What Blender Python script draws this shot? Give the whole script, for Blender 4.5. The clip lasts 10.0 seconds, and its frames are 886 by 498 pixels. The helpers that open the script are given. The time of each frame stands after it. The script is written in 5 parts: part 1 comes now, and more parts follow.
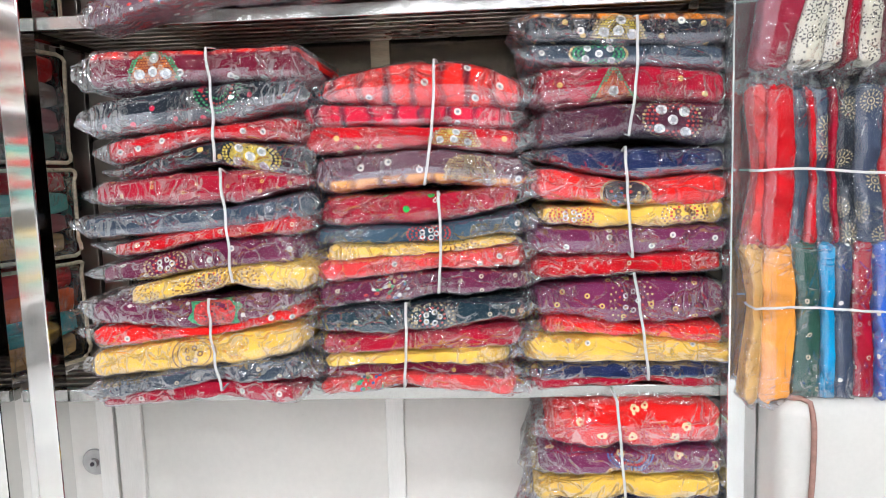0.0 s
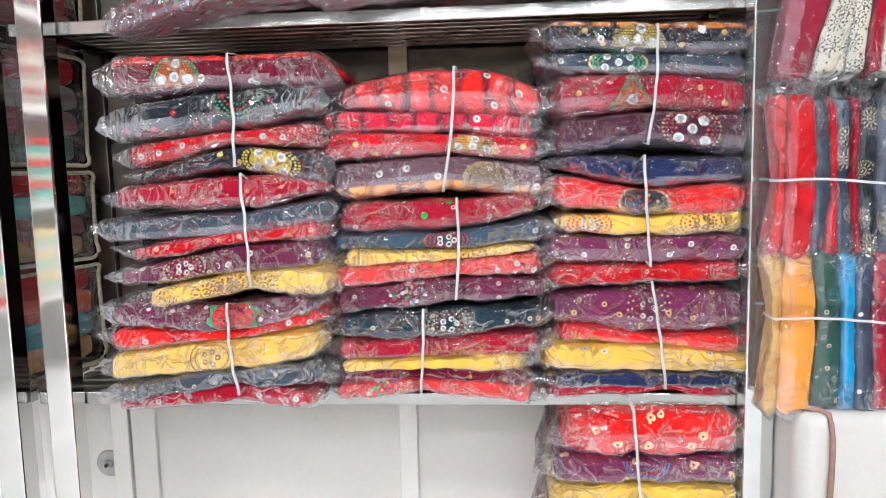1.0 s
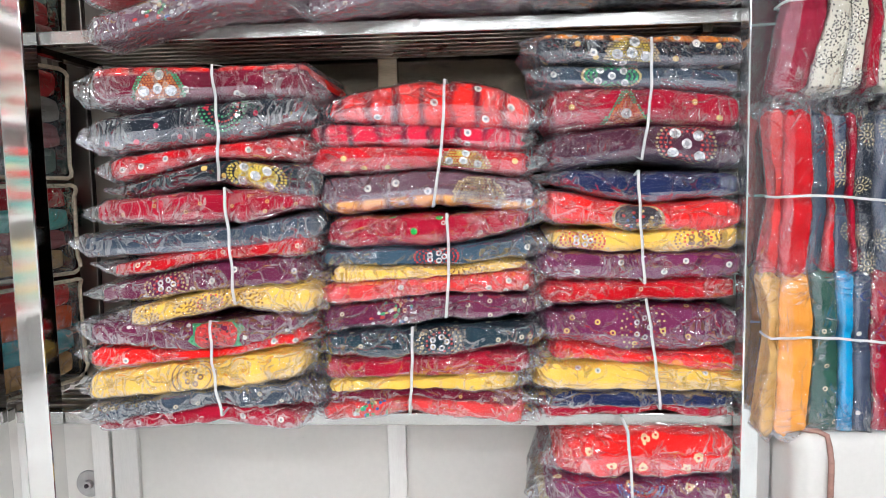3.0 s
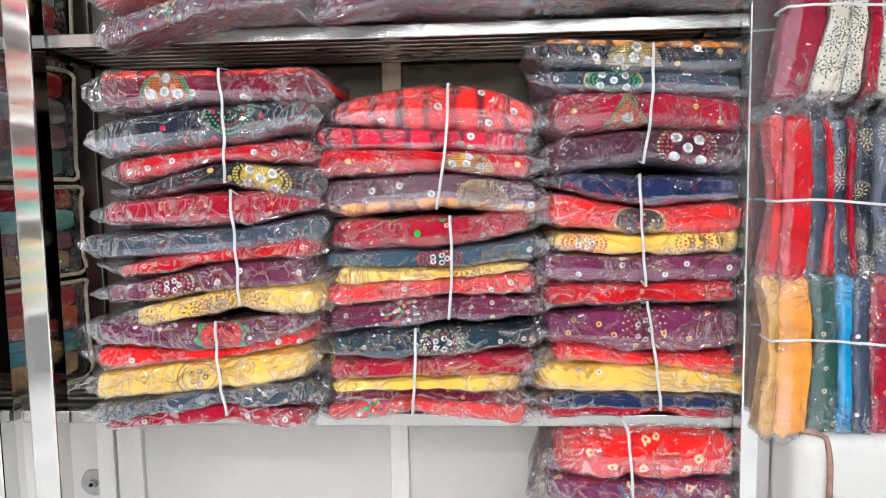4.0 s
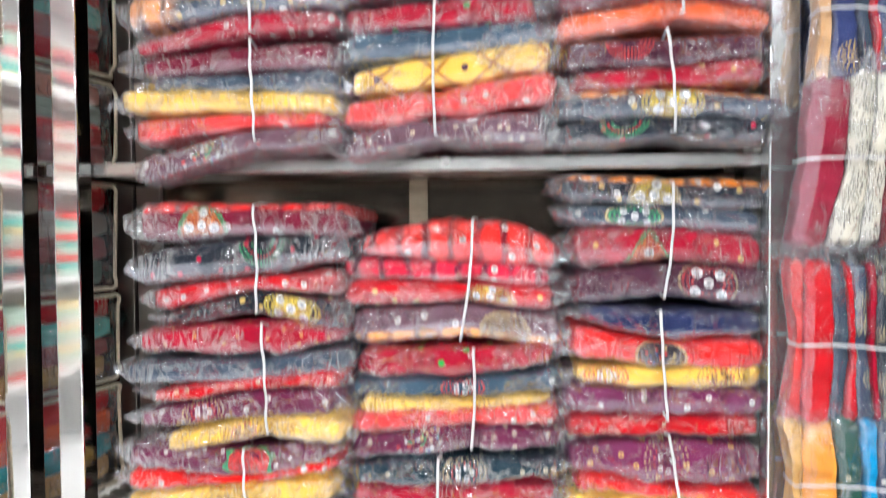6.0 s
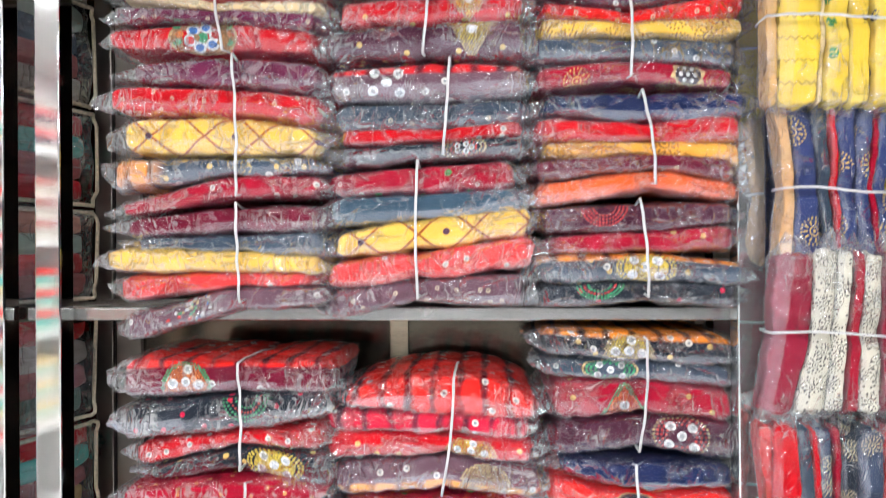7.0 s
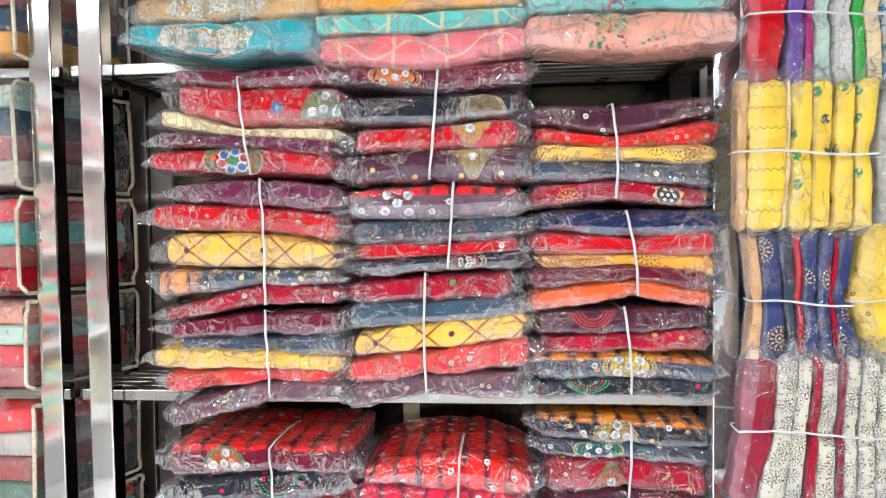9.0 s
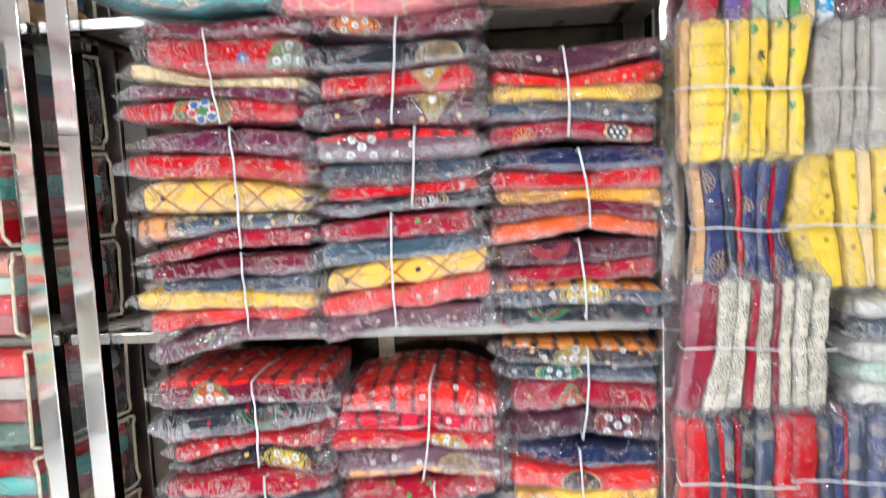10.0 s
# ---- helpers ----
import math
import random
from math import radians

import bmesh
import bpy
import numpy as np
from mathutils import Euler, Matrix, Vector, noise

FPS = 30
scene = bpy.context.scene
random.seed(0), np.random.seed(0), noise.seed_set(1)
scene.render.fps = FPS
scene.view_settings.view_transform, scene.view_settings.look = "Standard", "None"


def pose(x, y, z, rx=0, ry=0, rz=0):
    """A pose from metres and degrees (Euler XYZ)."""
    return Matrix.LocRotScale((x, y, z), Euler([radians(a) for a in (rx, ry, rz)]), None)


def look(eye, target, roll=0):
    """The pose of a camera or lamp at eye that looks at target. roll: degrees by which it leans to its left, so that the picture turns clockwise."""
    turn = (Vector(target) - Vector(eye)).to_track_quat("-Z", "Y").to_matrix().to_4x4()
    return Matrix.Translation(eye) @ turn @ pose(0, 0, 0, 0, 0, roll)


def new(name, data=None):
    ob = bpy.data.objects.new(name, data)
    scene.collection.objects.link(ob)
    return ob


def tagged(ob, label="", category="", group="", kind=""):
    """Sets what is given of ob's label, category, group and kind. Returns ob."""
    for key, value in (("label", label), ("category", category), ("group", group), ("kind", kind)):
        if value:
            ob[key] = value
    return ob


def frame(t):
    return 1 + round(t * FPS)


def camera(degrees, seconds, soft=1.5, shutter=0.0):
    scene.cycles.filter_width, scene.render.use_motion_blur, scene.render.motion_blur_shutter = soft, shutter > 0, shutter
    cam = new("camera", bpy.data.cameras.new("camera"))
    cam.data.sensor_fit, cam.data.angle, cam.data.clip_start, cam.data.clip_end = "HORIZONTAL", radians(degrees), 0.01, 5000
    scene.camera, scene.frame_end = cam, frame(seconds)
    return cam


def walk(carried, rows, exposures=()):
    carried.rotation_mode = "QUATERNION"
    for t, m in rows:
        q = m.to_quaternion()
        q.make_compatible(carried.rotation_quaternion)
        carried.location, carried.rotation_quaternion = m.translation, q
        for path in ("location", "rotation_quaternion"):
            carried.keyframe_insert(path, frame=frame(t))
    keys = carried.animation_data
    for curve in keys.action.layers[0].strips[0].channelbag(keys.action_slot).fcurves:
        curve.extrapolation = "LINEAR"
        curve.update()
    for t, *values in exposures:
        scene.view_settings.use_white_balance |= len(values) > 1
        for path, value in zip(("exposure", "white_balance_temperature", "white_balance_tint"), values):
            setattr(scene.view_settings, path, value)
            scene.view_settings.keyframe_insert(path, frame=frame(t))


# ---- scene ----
cam = camera(64.0, 10.0, soft=0.85, shutter=0.5)
PATH = [
    (0, (0.192, 0.18, 1.267), (0.053, 2.163, 1.04), -1.8),
    (0.5, (0.185, 0.18, 1.268), (0.037, 2.162, 1.04), -1.5),
    (1, (0.175, 0.178, 1.274), (0.017, 2.16, 1.055), -1.3),
    (1.5, (0.175, 0.184, 1.271), (0.03, 2.169, 1.07), -1.0),
    (2, (0.176, 0.196, 1.267), (0.039, 2.179, 1.05), -1.2),
    (2.5, (0.176, 0.207, 1.277), (0.043, 2.193, 1.081), -1.2),
    (4, (0.174, 0.194, 1.281), (0.036, 2.181, 1.098), -0.9),
    (4.5, (0.174, 0.188, 1.289), (0.036, 2.175, 1.11), -0.9),
    (5, (0.172, 0.183, 1.297), (0.028, 2.17, 1.121), -0.8),
    (5.5, (0.167, 0.178, 1.313), (0.019, 2.166, 1.148), -0.6),
    (5.9, (0.163, 0.178, 1.396), (-0.006, 2.169, 1.308), -0.3),
    (6, (0.18, 0.175, 1.42), (-0.03, 2.163, 1.361), -0.4),
    (6.2, (0.171, 0.167, 1.461), (-0.032, 2.156, 1.495), -0.3),
    (7.3, (0.171, 0.132, 1.709), (0.046, 2.128, 1.696), -0.4),
    (7.5, (0.183, 0.115, 1.758), (0.037, 2.109, 1.738), -0.8),
    (8, (0.195, 0.08, 1.83), (0.046, 2.074, 1.806), -0.6),
    (8.5, (0.194, 0.049, 1.844), (0.025, 2.041, 1.793), -1.0),
    (9, (0.2, 0.018, 1.869), (0.02, 2.008, 1.783), -0.8),
    (9.5, (0.206, -0.012, 1.877), (0.052, 1.98, 1.79), -0.7),
    (10, (0.239, -0.056, 1.848), (0.104, 1.927, 1.628), -2.5),
]
walk(cam, [(t, look(eye, target, roll)) for t, eye, target, roll in PATH],
     [(0, -0.06), (5.5, -0.06), (6.0, 0.18), (6.2, 0.18), (7.3, 0.10), (10, 0.08)])

# ---- light ----
world = bpy.data.worlds.new("world")
scene.world = world
world.use_nodes = True
world.node_tree.nodes["Background"].inputs[0].default_value = (0.9, 0.95, 1.0, 1)
world.node_tree.nodes["Background"].inputs[1].default_value = 0.05
LAMP_POWER = 37.0

# levels of the rack and its plan
SHELF_TOP = (0.256, 0.897, 1.538, 2.179)
POST_Y, LIP_Y, BACK_Y = 1.31, 1.352, 1.62


# ---- material helpers ----
def material(name):
    m = bpy.data.materials.new(name)
    m.use_nodes = True
    n = m.node_tree.nodes
    return m, n, m.node_tree.links, n["Principled BSDF"]


def math_node(n, l, op, a, b=0.0, c=None):
    q = n.new("ShaderNodeMath")
    q.operation = op
    for i, v in enumerate((a, b, c)):
        if v is None:
            continue
        if isinstance(v, (int, float)):
            q.inputs[i].default_value = v
        else:
            l.new(v, q.inputs[i])
    return q.outputs[0]


def mix_colour(n, l, fac, a, b, mode="MIX"):
    q = n.new("ShaderNodeMix")
    q.data_type, q.blend_type = "RGBA", mode
    for i, v in ((0, fac), (6, a), (7, b)):
        if isinstance(v, tuple):
            q.inputs[i].default_value = (*v[:3], 1)
        elif isinstance(v, (int, float)):
            q.inputs[i].default_value = v
        else:
            l.new(v, q.inputs[i])
    return q.outputs[2]


def noise_node(n, l, vec, scale, detail=3.0, rough=0.55, distort=0.0):
    q = n.new("ShaderNodeTexNoise")
    q.inputs["Scale"].default_value, q.inputs["Detail"].default_value = scale, detail
    q.inputs["Roughness"].default_value, q.inputs["Distortion"].default_value = rough, distort
    if vec is not None:
        l.new(vec, q.inputs["Vector"])
    return q


def voronoi_node(n, l, vec, scale, feature="F1"):
    q = n.new("ShaderNodeTexVoronoi")
    q.feature, q.voronoi_dimensions = feature, "2D"
    q.inputs["Scale"].default_value = scale
    l.new(vec, q.inputs["Vector"])
    return q


def mapped(n, l, vec, scale=(1, 1, 1), rot=0.0):
    q = n.new("ShaderNodeMapping")
    q.inputs["Scale"].default_value, q.inputs["Rotation"].default_value = scale, (0, 0, rot)
    l.new(vec, q.inputs["Vector"])
    return q.outputs[0]


def ramp(n, l, fac, a, b):
    """0 below a, 1 above b."""
    q = n.new("ShaderNodeMapRange")
    q.interpolation_type = "SMOOTHSTEP"
    q.inputs[1].default_value, q.inputs[2].default_value = a, b
    l.new(fac, q.inputs[0])
    return q.outputs[0]


def bump(n, l, b, height, strength, dist=0.002):
    q = n.new("ShaderNodeBump")
    q.inputs["Strength"].default_value, q.inputs["Distance"].default_value = strength, dist
    l.new(height, q.inputs["Height"])
    l.new(q.outputs[0], b.inputs["Normal"])


def simple(name, colour, rough=0.5, metal=0.0, vary=0.15, scale=12.0, bumps=0.1, stretch=(1, 1, 1)):
    """A plain surface with stains at two scales and fine relief."""
    m, n, l, b = material(name)
    vec = mapped(n, l, n.new("ShaderNodeTexCoord").outputs["Object"], stretch)
    big, fine = noise_node(n, l, vec, scale, 4), noise_node(n, l, vec, scale * 14, 3)
    both = math_node(n, l, "ADD", math_node(n, l, "MULTIPLY", big.outputs[0], 0.65), math_node(n, l, "MULTIPLY", fine.outputs[0], 0.35))
    dark = tuple(c * (1 - vary) for c in colour)
    light = tuple(min(1, c * (1 + vary)) for c in colour)
    l.new(mix_colour(n, l, ramp(n, l, both, 0.3, 0.7), dark, light), b.inputs["Base Color"])
    l.new(math_node(n, l, "MULTIPLY_ADD", both, rough * 0.6, rough * 0.7), b.inputs["Roughness"])
    b.inputs["Metallic"].default_value = metal
    if bumps:
        bump(n, l, b, fine.outputs[0], bumps, 0.001)
    return m


COLOURS = {
    "maroon": (0.15, 0.005, 0.024), "crimson": (0.38, 0.003, 0.024), "crimsondull": (0.27, 0.012, 0.035), "red": (0.56, 0.003, 0.010),
    "scarlet": (0.80, 0.010, 0.008), "coralred": (0.66, 0.06, 0.06), "charcoal": (0.017, 0.022, 0.032), "slate": (0.048, 0.068, 0.098),
    "slateblue": (0.045, 0.085, 0.125), "navy": (0.012, 0.02, 0.075), "navygrey": (0.045, 0.06, 0.10), "denim": (0.035, 0.05, 0.15),
    "navygreen": (0.014, 0.035, 0.05), "plum": (0.14, 0.014, 0.055), "greyplum": (0.15, 0.075, 0.10), "purple": (0.17, 0.02, 0.08),
    "aubergine": (0.075, 0.016, 0.036), "yellow": (0.92, 0.52, 0.085), "amber": (0.86, 0.38, 0.05), "orangegold": (0.86, 0.34, 0.05),
    "cream": (0.80, 0.62, 0.34), "coral": (0.74, 0.050, 0.050), "orange": (0.85, 0.12, 0.025), "teal": (0.015, 0.38, 0.42),
    "mintteal": (0.12, 0.52, 0.46), "tan": (0.66, 0.40, 0.15), "pink": (0.82, 0.17, 0.19), "peach": (0.85, 0.36, 0.25),
    "green": (0.02, 0.085, 0.06), "cyan": (0.0, 0.30, 0.56), "blue": (0.02, 0.11, 0.50), "printcream": (0.62, 0.58, 0.47),
    "cardboard": (0.66, 0.40, 0.20), "lemon": (0.92, 0.60, 0.065), "violet": (0.14, 0.06, 0.32), "magenta": (0.42, 0.02, 0.16),
    "mint": (0.48, 0.62, 0.52), "offwhite": (0.66, 0.64, 0.58), "leafgreen": (0.03, 0.42, 0.05), "greige": (0.50, 0.46, 0.40),
    "dustyrose": (0.42, 0.12, 0.11), "sage": (0.13, 0.22, 0.17),
}
WHITE, GOLD, BROWN, BLACK = (0.62, 0.59, 0.54), (0.65, 0.42, 0.12), (0.22, 0.10, 0.03), (0.02, 0.018, 0.02)
CLOTHS = {}


def cloth(colour, pattern):
    """Printed cotton: weave, folds of tone and a print, all in metres along the cloth."""
    key = (colour, pattern)
    if key in CLOTHS:
        return CLOTHS[key]
    m, n, l, b = material(f"cloth_{colour}_{pattern}")
    CLOTHS[key] = m
    base = COLOURS[colour]
    uv = n.new("ShaderNodeUVMap").outputs[0]
    rnd = n.new("ShaderNodeObjectInfo").outputs["Random"]
    off = n.new("ShaderNodeVectorMath")
    l.new(uv, off.inputs[0])
    shift = n.new("ShaderNodeCombineXYZ")
    l.new(math_node(n, l, "MULTIPLY", rnd, 7.0), shift.inputs[0])
    l.new(math_node(n, l, "MULTIPLY", rnd, 3.0), shift.inputs[1])
    l.new(shift.outputs[0], off.inputs[1])
    vec = off.outputs[0]
    tone = noise_node(n, l, vec, 16, 4, 0.6)
    col = mix_colour(n, l, tone.outputs[0], tuple(c * 0.66 for c in base), tuple(min(1, c * 1.25) for c in base))

    def print_on(col, mask, ink):
        return mix_colour(n, l, mask, col, ink)

    def marks(scale, r0, r1, keep, rings=False):
        v = voronoi_node(n, l, vec, scale)
        d = v.outputs["Distance"]
        mask = math_node(n, l, "SUBTRACT", 1.0, ramp(n, l, d, r1 * 0.85, r1))
        if rings:
            mask = math_node(n, l, "MULTIPLY", mask, ramp(n, l, d, r0 * 0.85, r0))
        sep = n.new("ShaderNodeSeparateColor")
        l.new(v.outputs["Color"], sep.inputs[0])
        return math_node(n, l, "MULTIPLY", mask, math_node(n, l, "LESS_THAN", sep.outputs[0], keep)), sep.outputs[1]

    def rays(scale, keep, ink, reach=0.40, spokes=11.0):
        """Block-printed rosettes: a dotted rim, a ring of petals and a ringed heart."""
        v = voronoi_node(n, l, vec, scale)
        d = v.outputs["Distance"]
        v.inputs["Randomness"].default_value = 0.7
        arm = n.new("ShaderNodeVectorMath")
        arm.operation = "SUBTRACT"
        l.new(vec, arm.inputs[0])
        l.new(v.outputs["Position"], arm.inputs[1])
        xy = n.new("ShaderNodeSeparateXYZ")
        l.new(arm.outputs[0], xy.inputs[0])
        turn = math_node(n, l, "ARCTAN2", xy.outputs[1], xy.outputs[0])
        mask = None
        for r0, half, count, cut in ((reach, 0.032, spokes * 2, 0.1), (reach * 0.66, 0.065, spokes, 0.45), (reach * 0.34, 0.02, 0.0, -1.0), (0.0, 0.05, 0.0, -1.0)):
            ring = math_node(n, l, "LESS_THAN", math_node(n, l, "ABSOLUTE", math_node(n, l, "SUBTRACT", d, r0)), half)
            if count:
                ring = math_node(n, l, "MULTIPLY", ring, math_node(n, l, "GREATER_THAN", math_node(n, l, "SINE", math_node(n, l, "MULTIPLY", turn, count)), cut))
            mask = ring if mask is None else math_node(n, l, "MAXIMUM", mask, ring)
        sep = n.new("ShaderNodeSeparateColor")
        l.new(v.outputs["Color"], sep.inputs[0])
        worn = noise_node(n, l, vec, 300, 2)
        mask = math_node(n, l, "MULTIPLY", math_node(n, l, "MULTIPLY", mask, math_node(n, l, "LESS_THAN", sep.outputs[0], keep)), ramp(n, l, worn.outputs[0], 0.3, 0.5))
        return print_on(col, mask, ink)

    def small_mirrors(scale, keep):
        """Round mirrors in white stitching."""
        return print_on(print_on(col, marks(scale, 0, 0.155, keep)[0], WHITE), marks(scale, 0, 0.065, keep)[0], (0.22, 0.24, 0.27))

    if pattern in ("rings", "squares"):
        col = small_mirrors(30, 0.34)
    if pattern == "whitedots":
        col = print_on(col, marks(34, 0, 0.13, 0.42)[0], WHITE)
    if pattern == "reddots":
        col = print_on(col, marks(26, 0, 0.12, 0.5)[0], (0.55, 0.01, 0.05))
    if pattern in ("golddots", "goldspeck", "curls", "orangeend", "orangetop"):
        col = print_on(col, marks(42 if pattern == "goldspeck" else 27, 0.06, 0.13, 0.5, pattern in ("goldspeck", "curls"))[0], GOLD)
    if pattern == "greendots":
        col = print_on(col, marks(27, 0, 0.16, 0.22)[0], (0.02, 0.35, 0.06))
        col = print_on(col, marks(33, 0.07, 0.13, 0.3, True)[0], WHITE)
    if pattern == "speck":
        mask, hue = marks(60, 0.1, 0.24, 0.3, True)
        col = print_on(col, mask, mix_colour(n, l, ramp(n, l, hue, 0.4, 0.6), (0.6, 0.5, 0.35), tuple(0.5 * c + 0.15 for c in base)))
        faint = noise_node(n, l, vec, 75, 3, 0.6, 2.0)
        col = print_on(col, math_node(n, l, "MULTIPLY", ramp(n, l, faint.outputs[0], 0.56, 0.6), 0.45), tuple(c * 0.4 for c in base))
    if pattern == "flowers":
        v = voronoi_node(n, l, vec, 17)
        petal = noise_node(n, l, vec, 95, 1)
        d = math_node(n, l, "ADD", v.outputs["Distance"], math_node(n, l, "MULTIPLY_ADD", petal.outputs[0], 0.3, -0.15))
        col = print_on(col, math_node(n, l, "SUBTRACT", 1.0, ramp(n, l, d, 0.10, 0.13)), (0.78, 0.55, 0.3))
        col = print_on(col, math_node(n, l, "SUBTRACT", 1.0, ramp(n, l, v.outputs["Distance"], 0.03, 0.05)), (0.6, 0.02, 0.02))
    if pattern in ("brownprint", "goldend", "sprig"):
        col = rays(*{"brownprint": (19, 0.75, BROWN), "goldend": (20, 0.32, GOLD), "sprig": (27, 0.38, (0.52, 0.42, 0.24))}[pattern])
    if pattern in ("goldprint", "orangeend"):
        v = voronoi_node(n, l, vec, 24)
        bent = noise_node(n, l, vec, 60, 2)
        reach = math_node(n, l, "MULTIPLY_ADD", bent.outputs[0], 0.5, v.outputs["Distance"])
        wave = math_node(n, l, "SINE", math_node(n, l, "MULTIPLY", reach, 40.0))
        broken = noise_node(n, l, vec, 190, 1)
        near = math_node(n, l, "SUBTRACT", 1.0, ramp(n, l, v.outputs["Distance"], 0.34, 0.42))
        mask = math_node(n, l, "MULTIPLY", math_node(n, l, "MULTIPLY", ramp(n, l, wave, 0.3, 0.6), near), ramp(n, l, broken.outputs[0], 0.47, 0.55))
        col = print_on(col, mask, GOLD)
    if pattern == "brownspots":
        col = print_on(col, marks(26, 0.05, 0.12, 0.55, True)[0], BROWN)
    if pattern in ("lattice",):
        for rot in (0.86, -0.86):
            sep = n.new("ShaderNodeSeparateXYZ")
            l.new(mapped(n, l, uv, (1, 1, 1), rot), sep.inputs[0])
            f = math_node(n, l, "FRACT", math_node(n, l, "MULTIPLY", sep.outputs[0], 17.5))
            d = math_node(n, l, "ABSOLUTE", math_node(n, l, "SUBTRACT", f, 0.5))
            wob = noise_node(n, l, vec, 120, 2)
            d = math_node(n, l, "ADD", d, math_node(n, l, "MULTIPLY_ADD", wob.outputs[0], 0.05, -0.025))
            col = print_on(col, math_node(n, l, "SUBTRACT", 1.0, ramp(n, l, d, 0.022, 0.045)), (0.38, 0.10, 0.02))
        sep = n.new("ShaderNodeSeparateXYZ")
        l.new(uv, sep.inputs[0])
        fu = math_node(n, l, "SUBTRACT", math_node(n, l, "FRACT", math_node(n, l, "MULTIPLY_ADD", sep.outputs[0], 7.4, 0.2)), 0.5)
        fv = math_node(n, l, "MULTIPLY", sep.outputs[1], 7.4)
        rr = math_node(n, l, "SQRT", math_node(n, l, "ADD", math_node(n, l, "MULTIPLY", fu, fu), math_node(n, l, "MULTIPLY", fv, fv)))
        col = print_on(col, math_node(n, l, "SUBTRACT", 1.0, ramp(n, l, rr, 0.035, 0.045)), (0.10, 0.04, 0.07))
    if pattern in ("tiedyered", "orangedye", "redcheck", "redtop", "orangetop", "orangeend"):
        sep = n.new("ShaderNodeSeparateXYZ")
        l.new(uv, sep.inputs[0])
        wob = noise_node(n, l, vec, 22, 2)
        uu = math_node(n, l, "ADD", math_node(n, l, "MULTIPLY", sep.outputs[0], 150.0), math_node(n, l, "MULTIPLY", wob.outputs[0], 3.5))
        vv = math_node(n, l, "ADD", math_node(n, l, "MULTIPLY", sep.outputs[1], 60.0), math_node(n, l, "MULTIPLY", wob.outputs[0], 4.0))
        blob = math_node(n, l, "MULTIPLY_ADD", math_node(n, l, "SINE", uu), 0.86, math_node(n, l, "MULTIPLY", math_node(n, l, "SINE", vv), 0.14))
        dyes = {"tiedyered": ((0.80, 0.018, 0.012), (0.07, 0.008, 0.02)), "orangedye": ((0.85, 0.33, 0.03), (0.10, 0.015, 0.015)),
                "redcheck": ((0.66, 0.015, 0.05), (0.02, 0.02, 0.04)), "redtop": ((0.7, 0.015, 0.02), (0.06, 0.01, 0.02)),
                "orangetop": ((0.85, 0.25, 0.02), (0.03, 0.015, 0.02)), "orangeend": ((0.85, 0.30, 0.05), (0.05, 0.02, 0.02))}
        dye, dark = dyes[pattern]
        dyed = mix_colour(n, l, ramp(n, l, math_node(n, l, "MULTIPLY_ADD", tone.outputs[0], 1.5, math_node(n, l, "ADD", blob, -0.68)), -1.05, -0.05), dark, dye)
        if pattern in ("orangetop", "redtop"):
            zone = ramp(n, l, sep.outputs[1], 0.010, 0.016)
        elif pattern == "tiedyered" and colour == "maroon":
            zone = ramp(n, l, sep.outputs[1], 0.014, 0.020)
        elif pattern == "orangedye":
            zone = math_node(n, l, "SUBTRACT", 1.0, ramp(n, l, sep.outputs[1], -0.014, -0.008))
        elif pattern == "orangeend":
            zone = math_node(n, l, "SUBTRACT", 1.0, ramp(n, l, sep.outputs[0], 0.05, 0.09))
        else:
            zone = 1.0
        col = mix_colour(n, l, zone, col, dyed)
        col = small_mirrors(25, 0.4)
    if pattern == "paisley":
        col = rays(33, 0.9, (0.06, 0.055, 0.06), 0.40, 8.0)
        col = print_on(col, marks(110, 0, 0.2, 0.5)[0], (0.10, 0.09, 0.09))
    if pattern == "zigzag":
        sep = n.new("ShaderNodeSeparateXYZ")
        l.new(uv, sep.inputs[0])
        tri = math_node(n, l, "PINGPONG", math_node(n, l, "MULTIPLY", sep.outputs[1], 1.0), 0.006)
        f = math_node(n, l, "FRACT", math_node(n, l, "MULTIPLY", math_node(n, l, "ADD", sep.outputs[0], tri), 30.0))
        band = math_node(n, l, "MULTIPLY", math_node(n, l, "LESS_THAN", f, 0.07),
                         math_node(n, l, "GREATER_THAN", math_node(n, l, "FRACT", math_node(n, l, "MULTIPLY", sep.outputs[0], 15.0)), 0.4))
        col = print_on(col, math_node(n, l, "MULTIPLY", band, 0.8), (0.25, 0.14, 0.02))
    if pattern == "arches":
        sep = n.new("ShaderNodeSeparateXYZ")
        l.new(uv, sep.inputs[0])
        wob = noise_node(n, l, vec, 30, 2)
        u = math_node(n, l, "MULTIPLY_ADD", wob.outputs[0], 0.012, sep.outputs[0])
        post = math_node(n, l, "LESS_THAN", math_node(n, l, "ABSOLUTE", math_node(n, l, "SUBTRACT", math_node(n, l, "FRACT", math_node(n, l, "MULTIPLY", u, 11.0)), 0.5)), 0.035)
        swing = math_node(n, l, "MULTIPLY", math_node(n, l, "SINE", math_node(n, l, "MULTIPLY", u, 46.0)), 0.016)
        arch = math_node(n, l, "LESS_THAN", math_node(n, l, "ABSOLUTE", math_node(n, l, "SUBTRACT", sep.outputs[1], swing)), 0.0022)
        col = print_on(col, math_node(n, l, "MULTIPLY", math_node(n, l, "MAXIMUM", post, arch), 0.65), (0.75, 0.50, 0.28))
